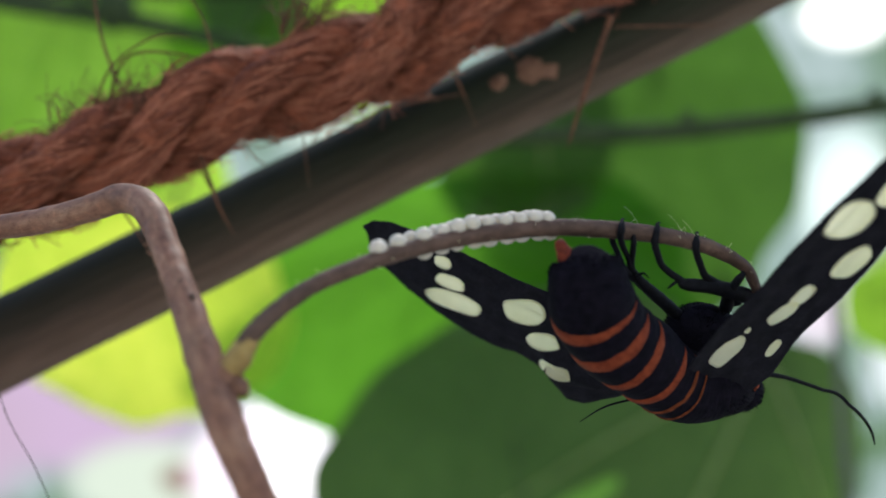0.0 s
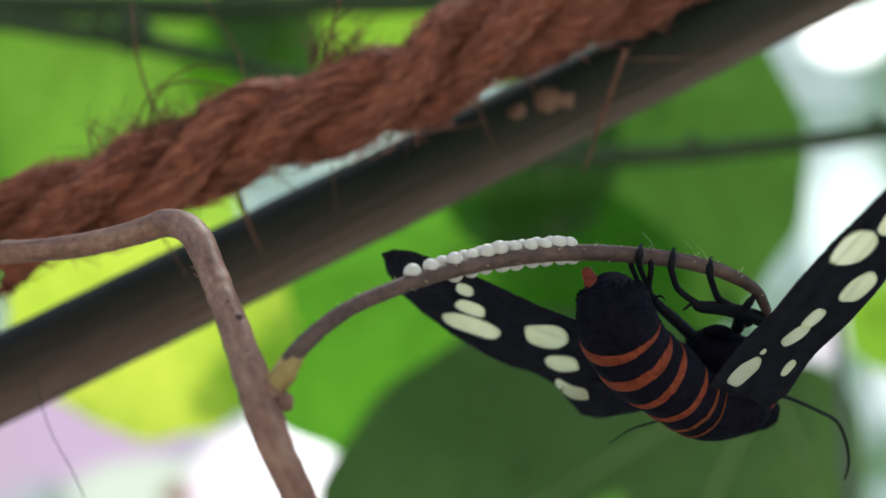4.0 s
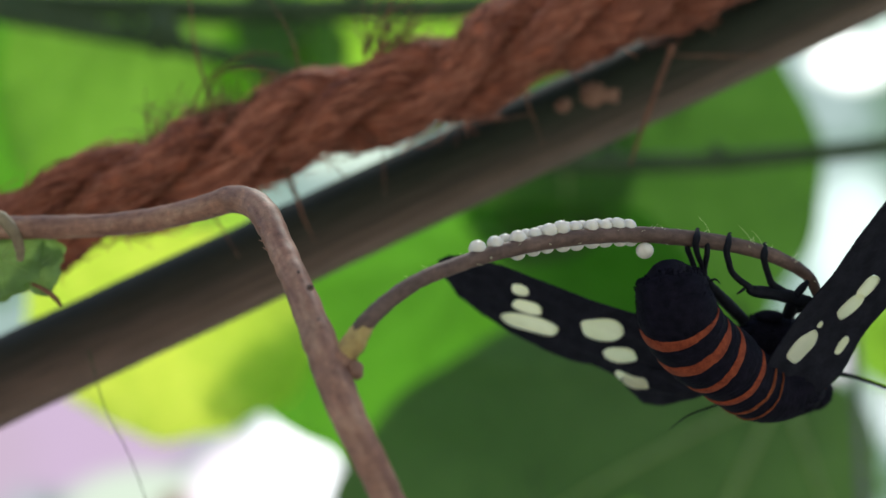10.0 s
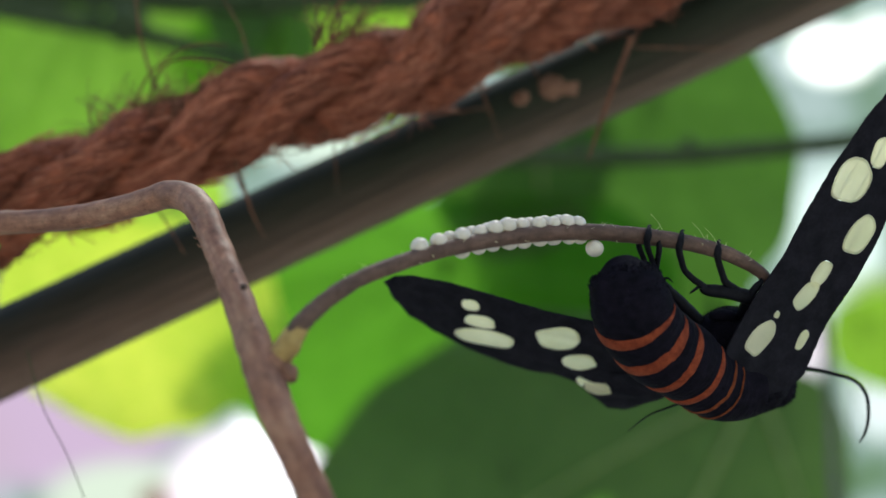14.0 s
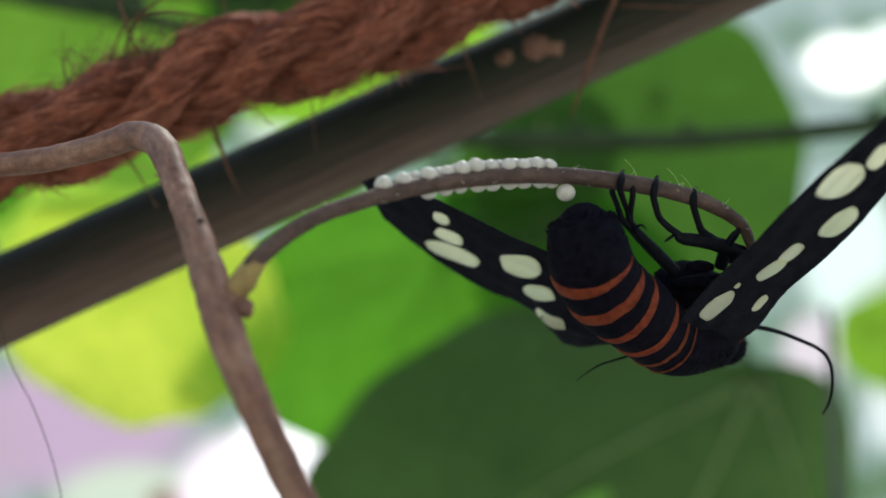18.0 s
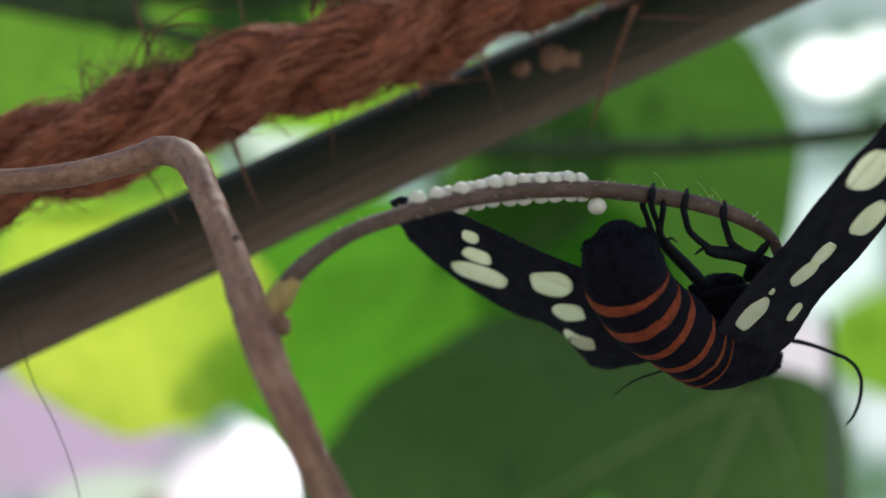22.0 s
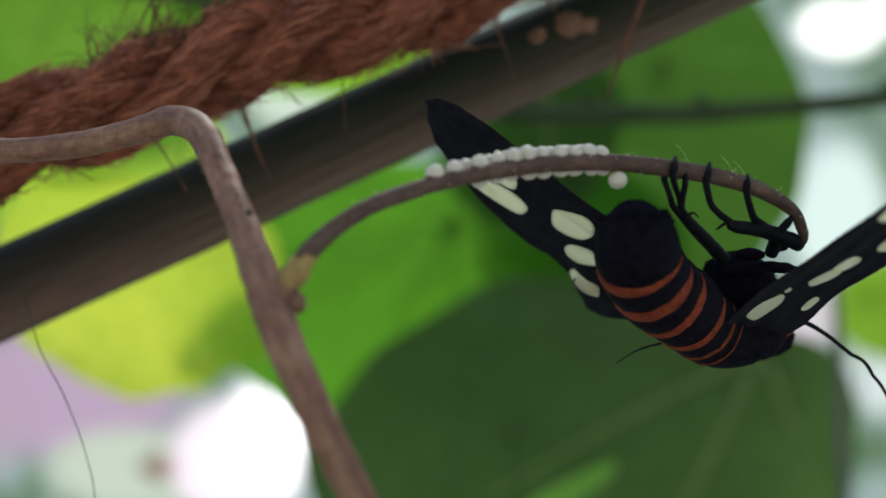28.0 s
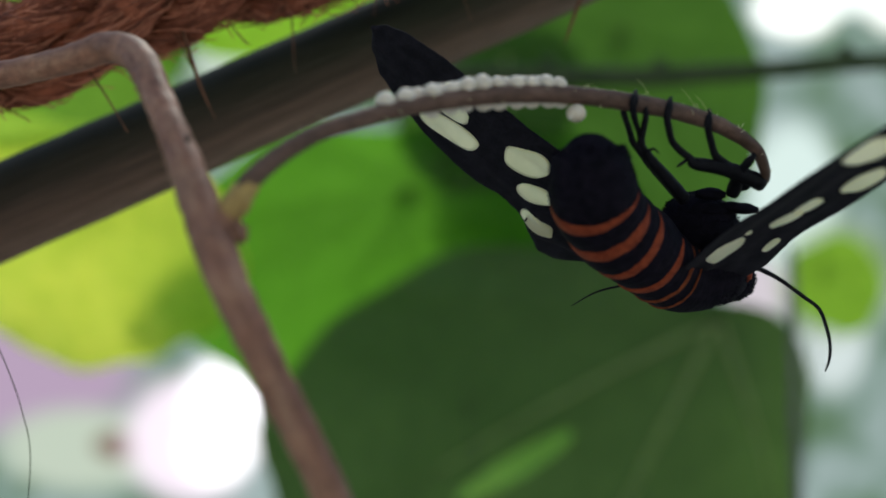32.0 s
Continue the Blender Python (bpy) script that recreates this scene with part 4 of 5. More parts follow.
def window(off, c, a, b, turn, top, low, fold=0.0, camber=0.35, wave=0.05, face=-1):
    """A pale window in a wing: an oval membrane over a gap in the black scales, its rim turned in."""
    v, f = [], []
    n, rings = 28, 6
    for i in range(rings + 2):
        for j in range(n):
            w = 2 * math.pi * j / n
            e = 1 + 0.035 * math.sin(3 * w + a * 5) + 0.025 * math.sin(5 * w + b * 9)
            g = min(i, rings) / rings
            cw, sw = math.cos(w), math.sin(w)
            # squarish ends
            x, y = a * e * g * math.copysign(abs(cw) ** 0.8, cw), b * e * g * math.copysign(abs(sw) ** 0.8, sw)
            u = c[0] + x * math.cos(turn) - y * math.sin(turn)
            q = c[1] + x * math.sin(turn) + y * math.cos(turn)
            ta, lb = edge(top, u), edge(low, u)
            s = min(max((q - ta) / (lb - ta + 1e-9), 0), 1)
            z = sag(u, q, s, (u - top[0][0]) / (top[-1][0] - top[0][0]), camber, wave, fold)
            v.append(Vector(off) + Vector((u, q, z + face * (0.02 if i > rings else 0.095))))
    for i in range(rings + 1):
        for j in range(n):
            k = i * n
            f.append((k + j, k + n + j, k + n + (j + 1) % n, k + (j + 1) % n))
    return v, f, None


HL, HR = Vector((18.54, 79.5, -8.14)), Vector((20.93, 79.0, -9.44))
L_TOP = [(-1.5, -1.2), (3, -1.1), (8, -0.75), (14, -0.6), (18, -0.9), (22, -1.1), (25, -0.8), (26.8, -0.2), (27.7, 0.7)]
L_LOW = [(-1.5, 1.2), (3, 4.9), (6, 6.7), (8, 7.5), (10.5, 7.4), (12.5, 7.2), (14.2, 7.6), (16, 7.6), (19, 7.0), (23, 5.8), (25.4, 4.4), (26.8, 2.9), (27.7, 0.9)]
H_TOP = [(-0.8, 0.5), (3, 2.0), (7, 4.5), (9.6, 6.6)]
H_LOW = [(-0.8, 2.0), (2.0, 5.0), (4.2, 7.4), (5.8, 9.0), (7.2, 9.3), (8.4, 8.5), (9.6, 7.4)]
R_TOP = [(-1.2, -0.9), (-0.9, -1.8), (0.0, -2.8), (1.6, -3.1), (5.8, -2.6), (9.7, -2.1), (13, -2.2), (17, -2.1), (21, -1.6), (24, -0.9), (26.8, 0.1), (27.7, 0.9)]
R_LOW = [(-1.2, 0.9), (-0.9, 2.2), (0.2, 3.6), (1.8, 4.3), (6.5, 4.3), (10, 4.6), (13, 4.6), (17, 4.1), (21, 3.5), (25, 2.4), (27.7, 1.1)]
LOFF, ROFF = tuple(HL), tuple(HR)
L_WINDOWS = (((18.6, 4.5), 2.7, 1.08, 0.2), ((19.1, 2.55), 1.35, 0.72, 0.12), ((20.0, 0.85), 0.78, 0.6, 0.1), ((12.35, 2.15), 1.9, 1.25, 0.42), ((10.3, 4.4), 1.5, 0.95, 0.5), ((8.7, 6.5), 1.6, 0.72, 0.28))
R_WINDOWS = (((3.05, -0.5), 1.55, 0.92, 0.36), ((7.4, 1.5), 1.3, 0.72, 0.22), ((9.4, 1.75), 1.15, 0.62, 0.1), ((5.15, 0.05), 0.28, 0.24, 0.0), ((4.1, 2.95), 0.85, 0.34, 0.1), ((16.8, 0.1), 1.75, 1.55, -0.1), ((13.3, 3.0), 1.65, 0.98, 0.06), ((19.5, 1.1), 1.2, 0.65, -0.3))

wing_l = part("forewing", plate(L_TOP, L_LOW, LOFF, fold=1.0, holes=L_WINDOWS), WINGBLACK, moth, "long black forewing with cream windows", at=HL)
for c, a, b, turn in L_WINDOWS:
    part("window", window(LOFF, c, a, b, turn, L_TOP, L_LOW, 1.0, face=1), CREAM, wing_l, "cream translucent wing window")
hind_l = part("hindwing", plate(H_TOP, H_LOW, tuple(HL + Vector((0, 0, 0.5))), nu=30, nv=8, camber=0.2), WINGBLACK, moth, "short black hindwing", at=HL)
wing_r = part("forewing", plate(R_TOP, R_LOW, ROFF, fold=-0.8, holes=R_WINDOWS), WINGBLACK, moth, "long black forewing with cream windows", at=HR)
for c, a, b, turn in R_WINDOWS:
    part("window", window(ROFF, c, a, b, turn, R_TOP, R_LOW, -0.8), CREAM, wing_r, "cream translucent wing window")
for wing, top, low, off, fold, back_z in ((wing_l, L_TOP, L_LOW, LOFF, 1.0, -0.09), (wing_r, R_TOP, R_LOW, ROFF, -0.8, 0.09)):
    for s in (0.06, 0.3, 0.55, 0.8):
        q = []
        for u in (0.5, 4, 7, 10, 13, 16, 19, 24):
            ta, lb = edge(top, u), edge(low, u)
            sm = s * 0.9 + 0.02 * u / 24
            w = ta + (lb - ta) * sm
            q.append((off[0] + u, off[1] + w, off[2] + sag(u, w, sm, (u - top[0][0]) / (top[-1][0] - top[0][0]), 0.35, 0.05, fold) + back_z, 0.06))
        part("wing_vein", tube(q, 30, 6), WINGBLACK, wing)

# feelers
antenna_r = part("antenna", tube([(23.6, 84, -10.7, 0.2), (25.6, 84, -10.3, 0.21), (27.2, 84, -10.15, 0.18), (28.8, 84, -10.2, 0.17), (30.2, 84, -10.3, 0.16)], 20, 7), LEGBLUE, moth, "thin black feeler", at=(25.6, 84, -10.3))
MID = 2.3     # length of the feeler's bending middle, in mm
feeler_mid = part("antenna_middle", tube([(30.2 + MID * u, 84, -10.3 + 0.28 * math.sin(math.pi * u), 0.16 - 0.01 * u) for u in (0, 0.2, 0.4, 0.6, 0.8, 1.0)], 20, 7), LEGBLUE, antenna_r, "", at=(30.2, 84, -10.3))
feeler_tip = part("antenna_tip", tube([(30.2, 84, -10.3, 0.15), (31.2, 84, -10.22, 0.145), (32.2, 84, -10.3, 0.13), (33.2, 84, -10.6, 0.11), (34.0, 84, -11.1, 0.06)], 24, 7), LEGBLUE, antenna_r, "", at=(30.2, 84, -10.3))
antenna_l = part("antenna", tube([(22.5, 84.2, -10.6, 0.16), (19.4, 83.4, -11.2, 0.13), (15.6, 82.4, -12.2, 0.1), (13.6, 81.8, -12.8, 0.075), (11.8, 81.2, -13.9, 0.03)], 30, 7), LEGBLUE, moth, "thin black feeler", at=HUB)

# legs, hooked over the tendril
def add_leg(*ctrl):
    """A leg from its claw (first) to its base."""
    c = [(*k[:3], k[3] * (1.5 if 0 < i < 4 else 1.3)) for i, k in enumerate(ctrl)]
    leg = part("leg", tube(c, 46, 10, 0.12, 0.3), LEGBLUE, moth, "thin blue-black jointed leg")
    a, b = np.array(c[0][:3]), np.array(c[1][:3])
    part("claw", tube([(*b, 0.16), (*(a + np.array((0.0, 0.15, 0.12))), 0.12), (*(a + np.array((0.3, 0.45, 0.2))), 0.03)], 8, 7), LEGBLUE, leg)


add_leg((12.76, 74.30, 1.95, 0.13), (12.64, 73.95, 1.42, 0.19), (12.62, 74.20, 0.80, 0.17), (12.96, 74.80, 0.03, 0.15), (13.41, 75.40, -0.71, 0.16), (13.78, 76.00, -1.54, 0.20), (14.65, 76.60, -2.51, 0.30), (16.10, 77.60, -3.68, 0.36), (17.76, 78.80, -5.03, 0.40))
add_leg((12.39, 74.90, 1.59, 0.10), (12.15, 74.90, 0.69, 0.15), (12.66, 75.40, -0.38, 0.15), (13.07, 75.80, -1.29, 0.16), (13.63, 76.10, -1.79, 0.22), (14.99, 77.40, -2.83, 0.30), (17.28, 79.00, -4.61, 0.36))
add_leg((13.53, 74.80, 1.60, 0.10), (13.64, 74.70, 0.53, 0.15), (13.66, 75.20, -0.37, 0.15), (13.69, 75.80, -1.12, 0.16), (13.94, 76.20, -1.79, 0.20), (14.8, 77.0, -2.6, 0.24))
add_leg((15.48, 75.20, 1.70, 0.12), (15.29, 74.90, 1.10, 0.20), (15.22, 75.00, 0.45, 0.18), (15.45, 75.30, -0.28, 0.17), (15.86, 75.80, -1.11, 0.19), (16.60, 76.10, -1.78, 0.20), (17.40, 76.30, -2.28, 0.22), (17.72, 76.40, -2.58, 0.34), (19.59, 76.80, -2.75, 0.42), (21.37, 77.40, -3.14, 0.46), (23.24, 78.20, -3.68, 0.48))
add_leg((18.45, 75.80, 1.02, 0.12), (18.30, 75.50, 0.45, 0.20), (18.33, 75.60, -0.15, 0.18), (18.68, 75.90, -1.01, 0.18), (19.19, 76.40, -1.94, 0.22), (20.07, 77.00, -2.58, 0.34), (21.00, 77.60, -3.06, 0.40), (22.15, 78.60, -3.79, 0.46))
add_leg((22.09, 76.60, -1.75, 0.14), (21.73, 76.60, -2.18, 0.20), (21.42, 77.00, -2.79, 0.22), (21.36, 77.80, -3.41, 0.34), (21.40, 79.00, -4.46, 0.40))
for a, b, r in (((18.6, 78.8, -4.6), (20.8, 78.8, -4.6), 0.45), ((17.8, 79.2, -6.0), (21.5, 79.6, -5.6), 0.55), ((20.5, 79.3, -5.4), (23.6, 79.8, -5.6), 0.42)):
    m_ = (np.array(a) + np.array(b)) / 2
    part("hip", tube([(*a, r * 0.5), (*(np.array(a) * 0.7 + np.array(b) * 0.3), r), (*(np.array(a) * 0.3 + np.array(b) * 0.7), r), (*b, r * 0.5)], 14, 12, 0.2, 0.6), BLACK, moth, "furry black leg base")
part("spur", tube([(17.2, 76.4, -2.3, 0.14), (16.6, 76.3, -2.75, 0.1), (16.4, 76.3, -2.9, 0.03)], 8, 6), LEGBLUE, moth)
part("spur", tube([(14.0, 75.7, -2.0, 0.14), (14.5, 75.5, -1.75, 0.1), (14.9, 75.4, -2.1, 0.03)], 8, 6), LEGBLUE, moth)

# ---- movement ----
BODY = [
    (0.0, 17.05, 77.87, -7.82, 1.49, 3.39, -0.86),
    (0.5, 16.39, 77.89, -7.99, 2.93, 4.8, 1.16),
    (1.0, 16.9, 78.03, -7.98, 0.79, 3.0, 1.02),
    (1.5, 17.42, 78.45, -8.04, 0.79, 3.13, -0.86),
    (2.0, 17.04, 78.73, -8.08, -2.05, 2.45, 2.1),
    (3.0, 17.44, 78.33, -8.13, -3.28, 1.47, -0.13),
    (5.5, 17.93, 78.94, -8.03, 0.52, 0.44, 0.07),
    (6.0, 18.08, 79.04, -8.02, -0.46, -0.16, -0.53),
    (6.5, 17.53, 79.26, -8.25, 1.56, 2.23, -0.49),
    (7.0, 17.88, 79.33, -8.18, 1.14, 0.88, -1.75),
    (7.5, 18.34, 79.29, -7.87, 3.45, 0.39, -1.13),
    (8.0, 17.75, 79.21, -8.34, 5.69, 2.75, -3.2),
    (8.5, 18.11, 79.38, -8.17, 5.98, 1.35, 0.61),
    (9.0, 17.08, 79.6, -8.33, 3.93, 2.57, 0.61),
    (9.5, 18.1, 79.16, -7.9, 0.25, -1.6, 0.96),
    (10.0, 18.11, 78.71, -8.05, -1.82, -2.35, 0.42),
    (10.5, 17.41, 78.76, -8.2, -0.4, -1.0, 0.91),
    (11.0, 18.04, 78.77, -8.07, -0.87, -2.75, 2.13),
    (11.5, 17.46, 79.04, -8.12, 1.76, -0.8, 0.34),
    (12.0, 17.33, 79.2, -8.25, 1.88, 0.68, 0.18),
    (12.5, 18.47, 79.08, -7.47, 0.48, -4.05, -0.78),
    (13.0, 17.6, 78.87, -8.26, 1.35, -0.5, 0.8),
    (13.5, 17.67, 78.7, -8.19, -0.53, -1.23, 0.37),
    (14.0, 18.54, 78.53, -7.77, -2.25, -3.4, 0.22),
    (14.5, 18.06, 78.99, -8.03, -1.31, -2.67, -0.65),
    (15.0, 18.1, 79.4, -8.04, -0.86, -1.86, -0.12),
    (15.5, 18.25, 79.66, -7.68, 0.84, -3.17, -1.72),
    (17.5, 17.23, 79.89, -8.21, 1.68, -0.69, 3.47),
    (18.0, 17.14, 79.94, -8.0, 1.31, -0.82, 3.32),
    (18.5, 17.02, 79.63, -8.24, 2.14, -0.23, 1.53),
    (19.0, 17.62, 79.24, -8.08, 0.32, -1.6, 1.07),
    (19.5, 16.93, 79.08, -8.25, 2.26, -0.4, 0.08),
    (20.0, 17.82, 79.04, -7.94, 1.36, -2.81, 1.17),
    (20.5, 17.51, 79.07, -8.13, 1.3, -2.37, -0.45),
    (21.0, 17.79, 79.18, -8.13, 0.13, -2.9, 1.52),
    (21.5, 17.69, 79.38, -7.73, 2.15, -3.41, 2.65),
    (22.0, 17.58, 79.52, -8.1, 1.63, -1.78, 2.02),
    (22.5, 16.75, 79.37, -8.28, 7.25, 1.14, 1.45),
    (23.0, 17.48, 79.23, -8.02, 5.38, -1.65, 1.99),
    (23.5, 17.5, 79.39, -7.97, 7.03, -0.77, 1.1),
    (24.0, 16.99, 79.54, -8.29, 5.84, 1.14, 0.76),
    (24.5, 16.84, 79.27, -8.44, 6.91, 2.76, -0.05),
    (25.0, 16.99, 79.06, -8.43, 8.31, 3.34, -3.13),
    (25.5, 16.69, 79.07, -8.53, 7.7, 4.18, -0.95),
    (27.5, 16.89, 79.81, -8.56, 5.81, 3.22, 1.63),
    (28.0, 17.05, 79.91, -8.35, 7.85, 2.83, -0.39),
    (28.5, 17.23, 79.87, -8.52, 7.29, 2.6, 0.3),
    (29.0, 16.86, 79.93, -8.55, 6.72, 2.48, 0.63),
    (29.5, 16.97, 79.65, -8.29, 7.93, 2.21, 0.42),
    (30.0, 17.12, 79.38, -8.01, 8.85, 0.33, -1.98),
    (30.5, 17.5, 79.62, -7.97, 9.36, -0.58, -4.56),
    (31.0, 17.53, 79.89, -7.96, 8.98, -0.2, -4.36),
    (31.5, 17.13, 79.67, -8.14, 9.4, 1.75, -2.1),
    (32.0, 16.88, 79.44, -8.34, 9.16, 3.43, -1.81),
]
WING_L = [
    (0.0, 17.58, 78.37, -7.98, -126.8, -22.4, 160.4),
    (0.5, 16.9, 78.4, -8.15, -127.79, -25.74, 163.32),
    (1.0, 17.42, 78.54, -8.15, -126.6, -24.6, 162.9),
    (1.5, 17.96, 78.94, -8.2, -127.64, -25.54, 160.86),
    (2.0, 17.55, 79.24, -8.26, -126.1, -24.9, 163.3),
    (3.0, 17.97, 78.82, -8.31, -126.9, -23.9, 167.6),
    (5.5, 18.47, 79.44, -8.16, -138.79, -19.55, 173.95),
    (6.0, 18.62, 79.53, -8.16, -130.6, -18.1, 168.1),
    (6.5, 18.06, 79.75, -8.4, -134.62, -23.86, 168.92),
    (7.0, 18.43, 79.81, -8.32, -134.0, -22.0, 169.3),
    (7.5, 18.88, 79.79, -7.99, -137.53, -20.83, 176.08),
    (8.0, 18.31, 79.7, -8.46, -130.7, -26.2, 173.0),
    (8.5, 18.65, 79.9, -8.28, -134.48, -26.39, 170.5),
    (9.0, 17.61, 80.12, -8.46, -137.0, -28.0, 163.9),
    (9.5, 18.64, 79.67, -8.01, -135.61, -18.38, 171.0),
    (10.0, 18.65, 79.2, -8.18, -134.0, -17.2, 167.4),
    (10.5, 17.95, 79.25, -8.34, -132.17, -26.46, 163.89),
    (11.0, 18.56, 79.29, -8.19, -135.8, -18.3, 164.9),
    (11.5, 17.98, 79.56, -8.23, -135.56, -22.92, 169.6),
    (12.0, 17.86, 79.71, -8.38, -134.8, -27.9, 168.9),
    (12.5, 19.03, 79.58, -7.57, -131.91, -22.37, 166.29),
    (13.0, 18.13, 79.38, -8.39, -130.2, -23.9, 166.3),
    (13.5, 18.2, 79.2, -8.33, -133.46, -22.83, 167.11),
    (14.0, 19.08, 79.02, -7.9, -135.7, -12.2, 167.5),
    (14.5, 18.61, 79.47, -8.16, -133.66, -15.59, 166.52),
    (15.0, 18.64, 79.9, -8.17, -130.5, -19.2, 166.0),
    (15.5, 18.81, 80.16, -7.78, -132.32, -18.84, 164.1),
    (17.5, 17.74, 80.43, -8.33, -138.6, -22.59, 165.25),
    (18.0, 17.65, 80.48, -8.12, -138.9, -22.4, 164.7),
    (18.5, 17.54, 80.15, -8.36, -137.09, -28.46, 167.44),
    (19.0, 18.15, 79.75, -8.2, -129.1, -20.3, 163.3),
    (19.5, 17.47, 79.58, -8.37, -133.32, -29.1, 165.07),
    (20.0, 18.36, 79.55, -8.04, -131.4, -17.9, 163.6),
    (20.5, 18.06, 79.56, -8.24, -130.2, -20.8, 162.85),
    (21.0, 18.32, 79.69, -8.25, -128.2, -22.4, 165.2),
    (21.5, 18.2, 79.91, -7.83, -132.29, -21.23, 166.33),
    (22.0, 18.1, 80.04, -8.21, -133.1, -21.4, 164.5),
    (22.5, 17.27, 79.9, -8.37, -134.61, -25.84, 166.71),
    (23.0, 18.0, 79.76, -8.1, -129.81, -23.72, 167.76),
    (23.5, 18.02, 79.92, -8.04, -131.83, -24.9, 165.11),
    (24.0, 17.51, 80.06, -8.39, -131.3, -30.4, 165.3),
    (24.5, 17.36, 79.78, -8.54, -134.6, -32.52, 166.75),
    (25.0, 17.55, 79.55, -8.53, -133.0, -34.3, 171.2),
    (25.5, 17.24, 79.58, -8.64, -135.39, -35.99, 170.22),
    (27.5, 17.41, 80.33, -8.68, -132.61, -35.23, 170.37),
    (28.0, 17.59, 80.42, -8.45, -139.5, -34.9, 172.2),
    (28.5, 17.77, 80.39, -8.62, -133.65, -35.13, 173.93),
    (29.0, 17.39, 80.45, -8.66, -136.5, -34.3, 169.4),
    (29.5, 17.5, 80.16, -8.38, -133.35, -35.21, 170.4),
    (30.0, 17.68, 79.87, -8.08, -136.63, -31.41, 169.6),
    (30.5, 18.08, 80.09, -8.02, -139.3, -30.2, 170.38),
    (31.0, 18.1, 80.36, -8.02, -139.57, -29.53, 169.58),
    (31.5, 17.68, 80.17, -8.21, -138.69, -32.86, 173.4),
    (32.0, 17.42, 79.94, -8.43, -142.5, -34.8, 177.9),
]
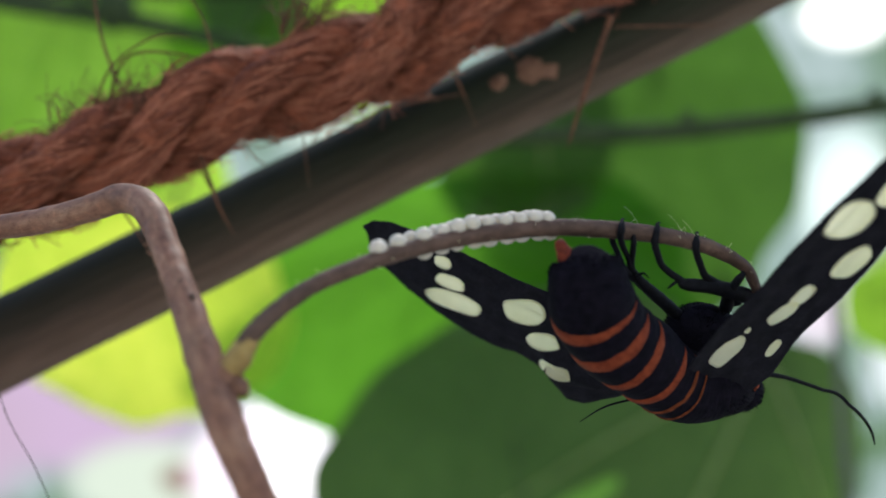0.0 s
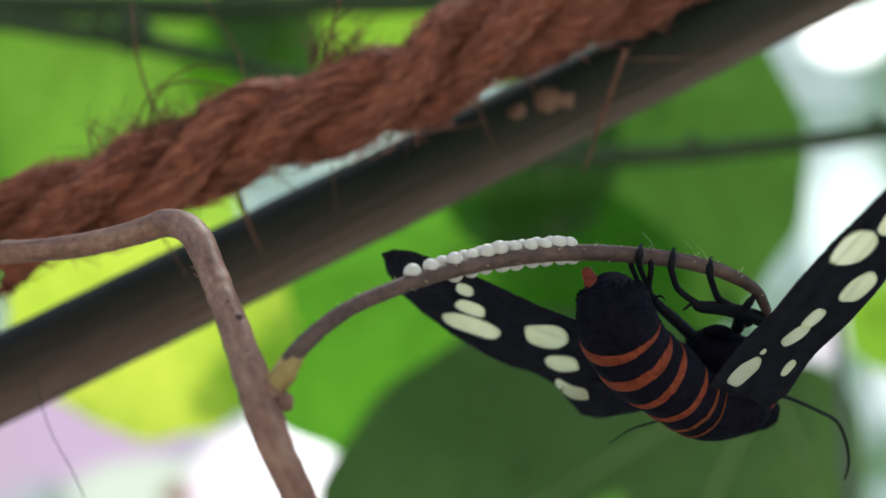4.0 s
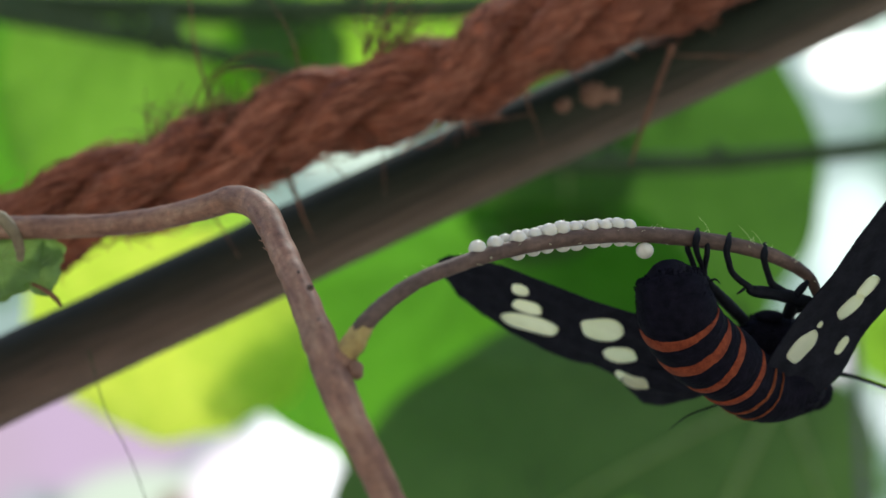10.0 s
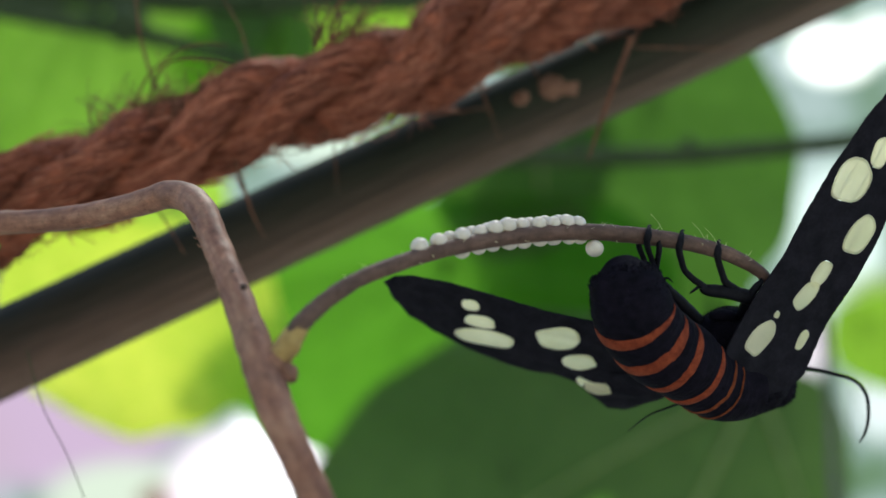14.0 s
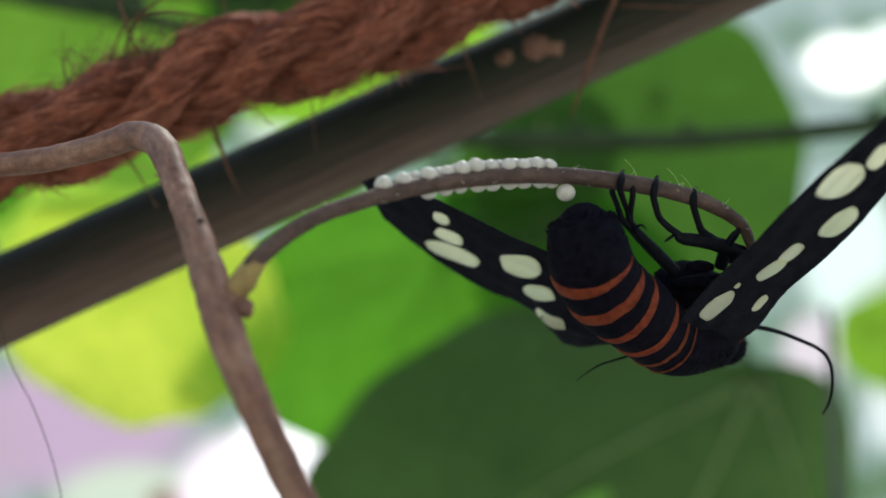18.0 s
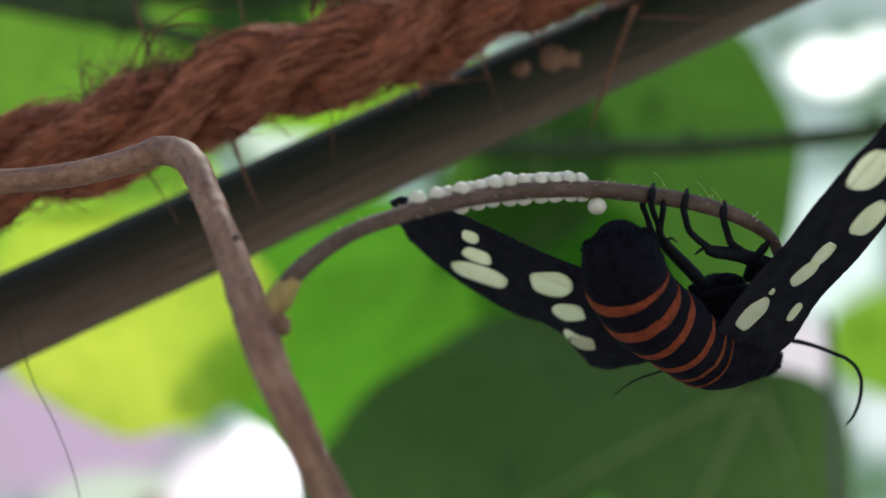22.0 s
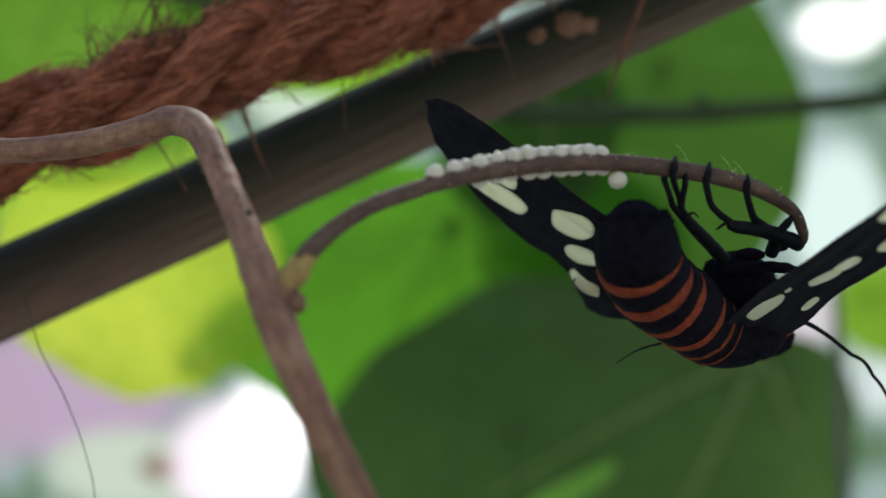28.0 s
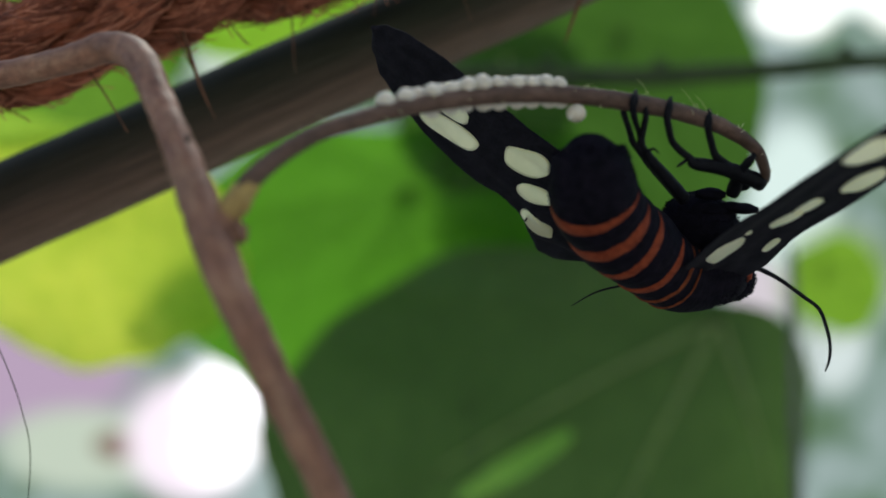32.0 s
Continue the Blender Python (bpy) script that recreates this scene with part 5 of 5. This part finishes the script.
WING_R = [
    (0.0, 19.89, 77.87, -9.43, -11.7, -41.8, -60.1),
    (0.5, 19.19, 77.99, -9.66, -9.89, -32.79, -62.35),
    (1.0, 19.75, 78.1, -9.57, -10.0, -39.1, -61.2),
    (1.5, 20.27, 78.44, -9.64, -9.48, -38.44, -63.01),
    (2.0, 19.91, 78.78, -9.64, -9.8, -40.6, -59.0),
    (3.0, 20.33, 78.24, -9.64, -11.1, -41.4, -63.3),
    (5.5, 20.86, 78.96, -9.49, -8.78, -45.75, -61.7),
    (6.0, 21.02, 79.0, -9.45, -13.9, -48.7, -58.3),
    (6.5, 20.4, 79.28, -9.8, -8.02, -40.74, -62.46),
    (7.0, 20.79, 79.27, -9.66, -10.6, -44.6, -60.9),
    (7.5, 21.29, 79.32, -9.33, -17.06, -54.89, -58.09),
    (8.0, 20.61, 79.2, -9.91, -11.1, -40.1, -67.3),
    (8.5, 20.99, 79.54, -9.68, -9.91, -46.86, -59.84),
    (9.0, 19.94, 79.73, -9.9, -4.8, -35.3, -59.7),
    (9.5, 21.07, 79.23, -9.25, -9.55, -60.78, -48.4),
    (10.0, 21.1, 78.68, -9.37, -20.5, -53.2, -49.7),
    (10.5, 20.36, 78.77, -9.6, -14.4, -43.4, -54.23),
    (11.0, 21.03, 78.86, -9.36, -17.0, -52.5, -51.3),
    (11.5, 20.4, 79.13, -9.51, -11.23, -41.08, -55.89),
    (12.0, 20.24, 79.26, -9.72, -7.6, -39.4, -61.5),
    (12.5, 21.49, 79.07, -8.69, -17.97, -55.54, -52.95),
    (13.0, 20.54, 78.95, -9.67, -10.4, -43.1, -60.3),
    (13.5, 20.63, 78.7, -9.57, -15.27, -50.68, -54.4),
    (14.0, 21.55, 78.48, -9.04, -42.3, -62.7, -33.7),
    (14.5, 21.05, 78.9, -9.34, -5.72, -47.18, -66.67),
    (15.0, 21.07, 79.38, -9.38, -22.6, -52.2, -53.1),
    (15.5, 21.24, 79.67, -8.93, -8.84, -49.51, -62.98),
    (17.5, 20.17, 80.13, -9.61, -8.29, -38.6, -59.57),
    (18.0, 20.09, 80.15, -9.4, -8.2, -38.9, -60.0),
    (18.5, 19.96, 79.76, -9.66, -7.52, -37.55, -58.44),
    (19.0, 20.59, 79.31, -9.43, -11.6, -44.7, -58.7),
    (19.5, 19.88, 79.15, -9.67, -12.66, -40.18, -58.92),
    (20.0, 20.82, 79.13, -9.23, -15.5, -48.5, -57.1),
    (20.5, 20.5, 79.07, -9.44, -15.44, -43.53, -57.54),
    (21.0, 20.79, 79.26, -9.42, -16.8, -46.4, -58.6),
    (21.5, 20.7, 79.58, -8.99, -20.64, -50.37, -50.45),
    (22.0, 20.55, 79.67, -9.44, -14.2, -47.7, -55.4),
    (22.5, 19.64, 79.63, -9.77, -10.84, -33.03, -61.23),
    (23.0, 20.44, 79.47, -9.37, -18.83, -46.74, -57.56),
    (23.5, 20.44, 79.64, -9.36, -13.72, -41.45, -60.71),
    (24.0, 19.88, 79.72, -9.78, -7.4, -36.7, -61.5),
    (24.5, 19.69, 79.42, -10.0, -5.37, -33.12, -61.27),
    (25.0, 19.84, 79.11, -10.02, -4.9, -31.5, -68.0),
    (25.5, 19.51, 79.22, -10.16, -3.23, -30.12, -63.88),
    (27.5, 19.73, 80.04, -10.15, -1.87, -28.03, -66.27),
    (28.0, 19.91, 80.09, -9.92, -3.7, -30.0, -65.2),
    (28.5, 20.1, 80.07, -10.08, -4.08, -33.85, -63.28),
    (29.0, 19.73, 80.13, -10.11, -5.7, -34.0, -60.3),
    (29.5, 19.85, 79.86, -9.83, -3.23, -27.52, -66.44),
    (30.0, 20.06, 79.5, -9.44, -5.93, -28.83, -65.47),
    (30.5, 20.45, 79.62, -9.35, -11.0, -31.85, -62.45),
    (31.0, 20.47, 79.9, -9.37, -18.0, -33.45, -59.44),
    (31.5, 20.02, 79.81, -9.65, -5.16, -29.36, -67.83),
    (32.0, 19.72, 79.58, -9.94, 0.5, -27.2, -67.3),
]
FEELER = [
    (0, 26.2, -10.1, -16, -29),
    (1, 25.9, -10.4, -21, -59),
    (2, 25.7, -10.3, -24, -58),
    (3, 25.7, -10.5, -24, -57),
    (6, 26.6, -9.6, -13, -56),
    (7, 26.3, -9.8, -18, -66),
    (8, 25.7, -9.7, -20, -49),
    (9, 25.9, -10.3, -25, -32),
    (10, 27.2, -9.5, -15, -57),
    (11, 26.5, -9.3, -13, -60),
    (12, 26.2, -9.6, -19, -59),
    (13, 26.4, -10.0, -19, -49),
    (14, 27.3, -9.0, -9, -78),
    (15, 26.7, -9.3, -14, -73),
    (18, 26.1, -9.3, -17, -71),
    (19, 26.1, -9.5, -11, -71),
    (20, 26.7, -9.1, -12, -82),
    (21, 26.8, -9.8, -11, -73),
    (22, 26.5, -9.4, -16, -80),
    (23, 26.1, -9.7, -13, -80),
    (24, 25.6, -9.8, -26, -25),
    (25, 25.5, -10.2, -26, -31),
    (28, 26.0, -9.9, -33, -20),
    (29, 25.6, -10.0, -30, -22),
    (30, 26.2, -9.6, -25, -48),
    (31, 26.8, -9.6, -24, -38),
    (32, 25.5, -10.1, -30, -45),
]


def spot(x, y, z, rx=0, ry=0, rz=0):
    """A pose in the moth's own space, from millimetres counted from the first eye."""
    o = ORIGIN[moth.name]
    return pose((x - o.x) * MM, (y - o.y) * MM, (z - o.z) * MM, rx, ry, rz)


def motions():
    for ob in (abdomen, thorax, head, antenna_l):
        walk(ob, [(t, spot(*p)) for t, *p in BODY])
    for ob in (wing_l, hind_l):
        walk(ob, [(t, spot(*p)) for t, *p in WING_L])
    walk(wing_r, [(t, spot(*p)) for t, *p in WING_R])
    walk(antenna_r, [(t, spot(x, 84, z, 0, -a, 0)) for t, x, z, a, b in FEELER])
    walk(feeler_mid, [(t, pose(4.6 * MM, 0, 0, 0, -b * 0.45, 0)) for t, x, z, a, b in FEELER])
    walk(feeler_tip, [(t, pose((4.6 + MID * math.cos(radians(b * 0.45))) * MM, 0, MID * math.sin(radians(b * 0.45)) * MM, 0, -b, 0)) for t, x, z, a, b in FEELER])
    slide = Vector((1.0, 0.3, -1.75)) * MM
    walk(ovipositor, [(t, Matrix.Translation(slide * k)) for t, k in ((0, 0), (5.5, 0), (6.2, 0.1), (7.2, 0.4), (8.6, 0.6), (9.6, 1.0), (32, 1.0))])
    at_rest, inside = Vector((8.65, 73.9, 0.32)), Vector((9.9, 72.9, -2.4))
    walk(last_egg, [(t, BASE @ Matrix.Translation(inside.lerp(at_rest, k) * MM)) for t, k in ((0, 0), (4.6, 0), (5.6, 0.45), (6.1, 0.72), (6.7, 0.95), (7.2, 1), (32, 1))])


motions()
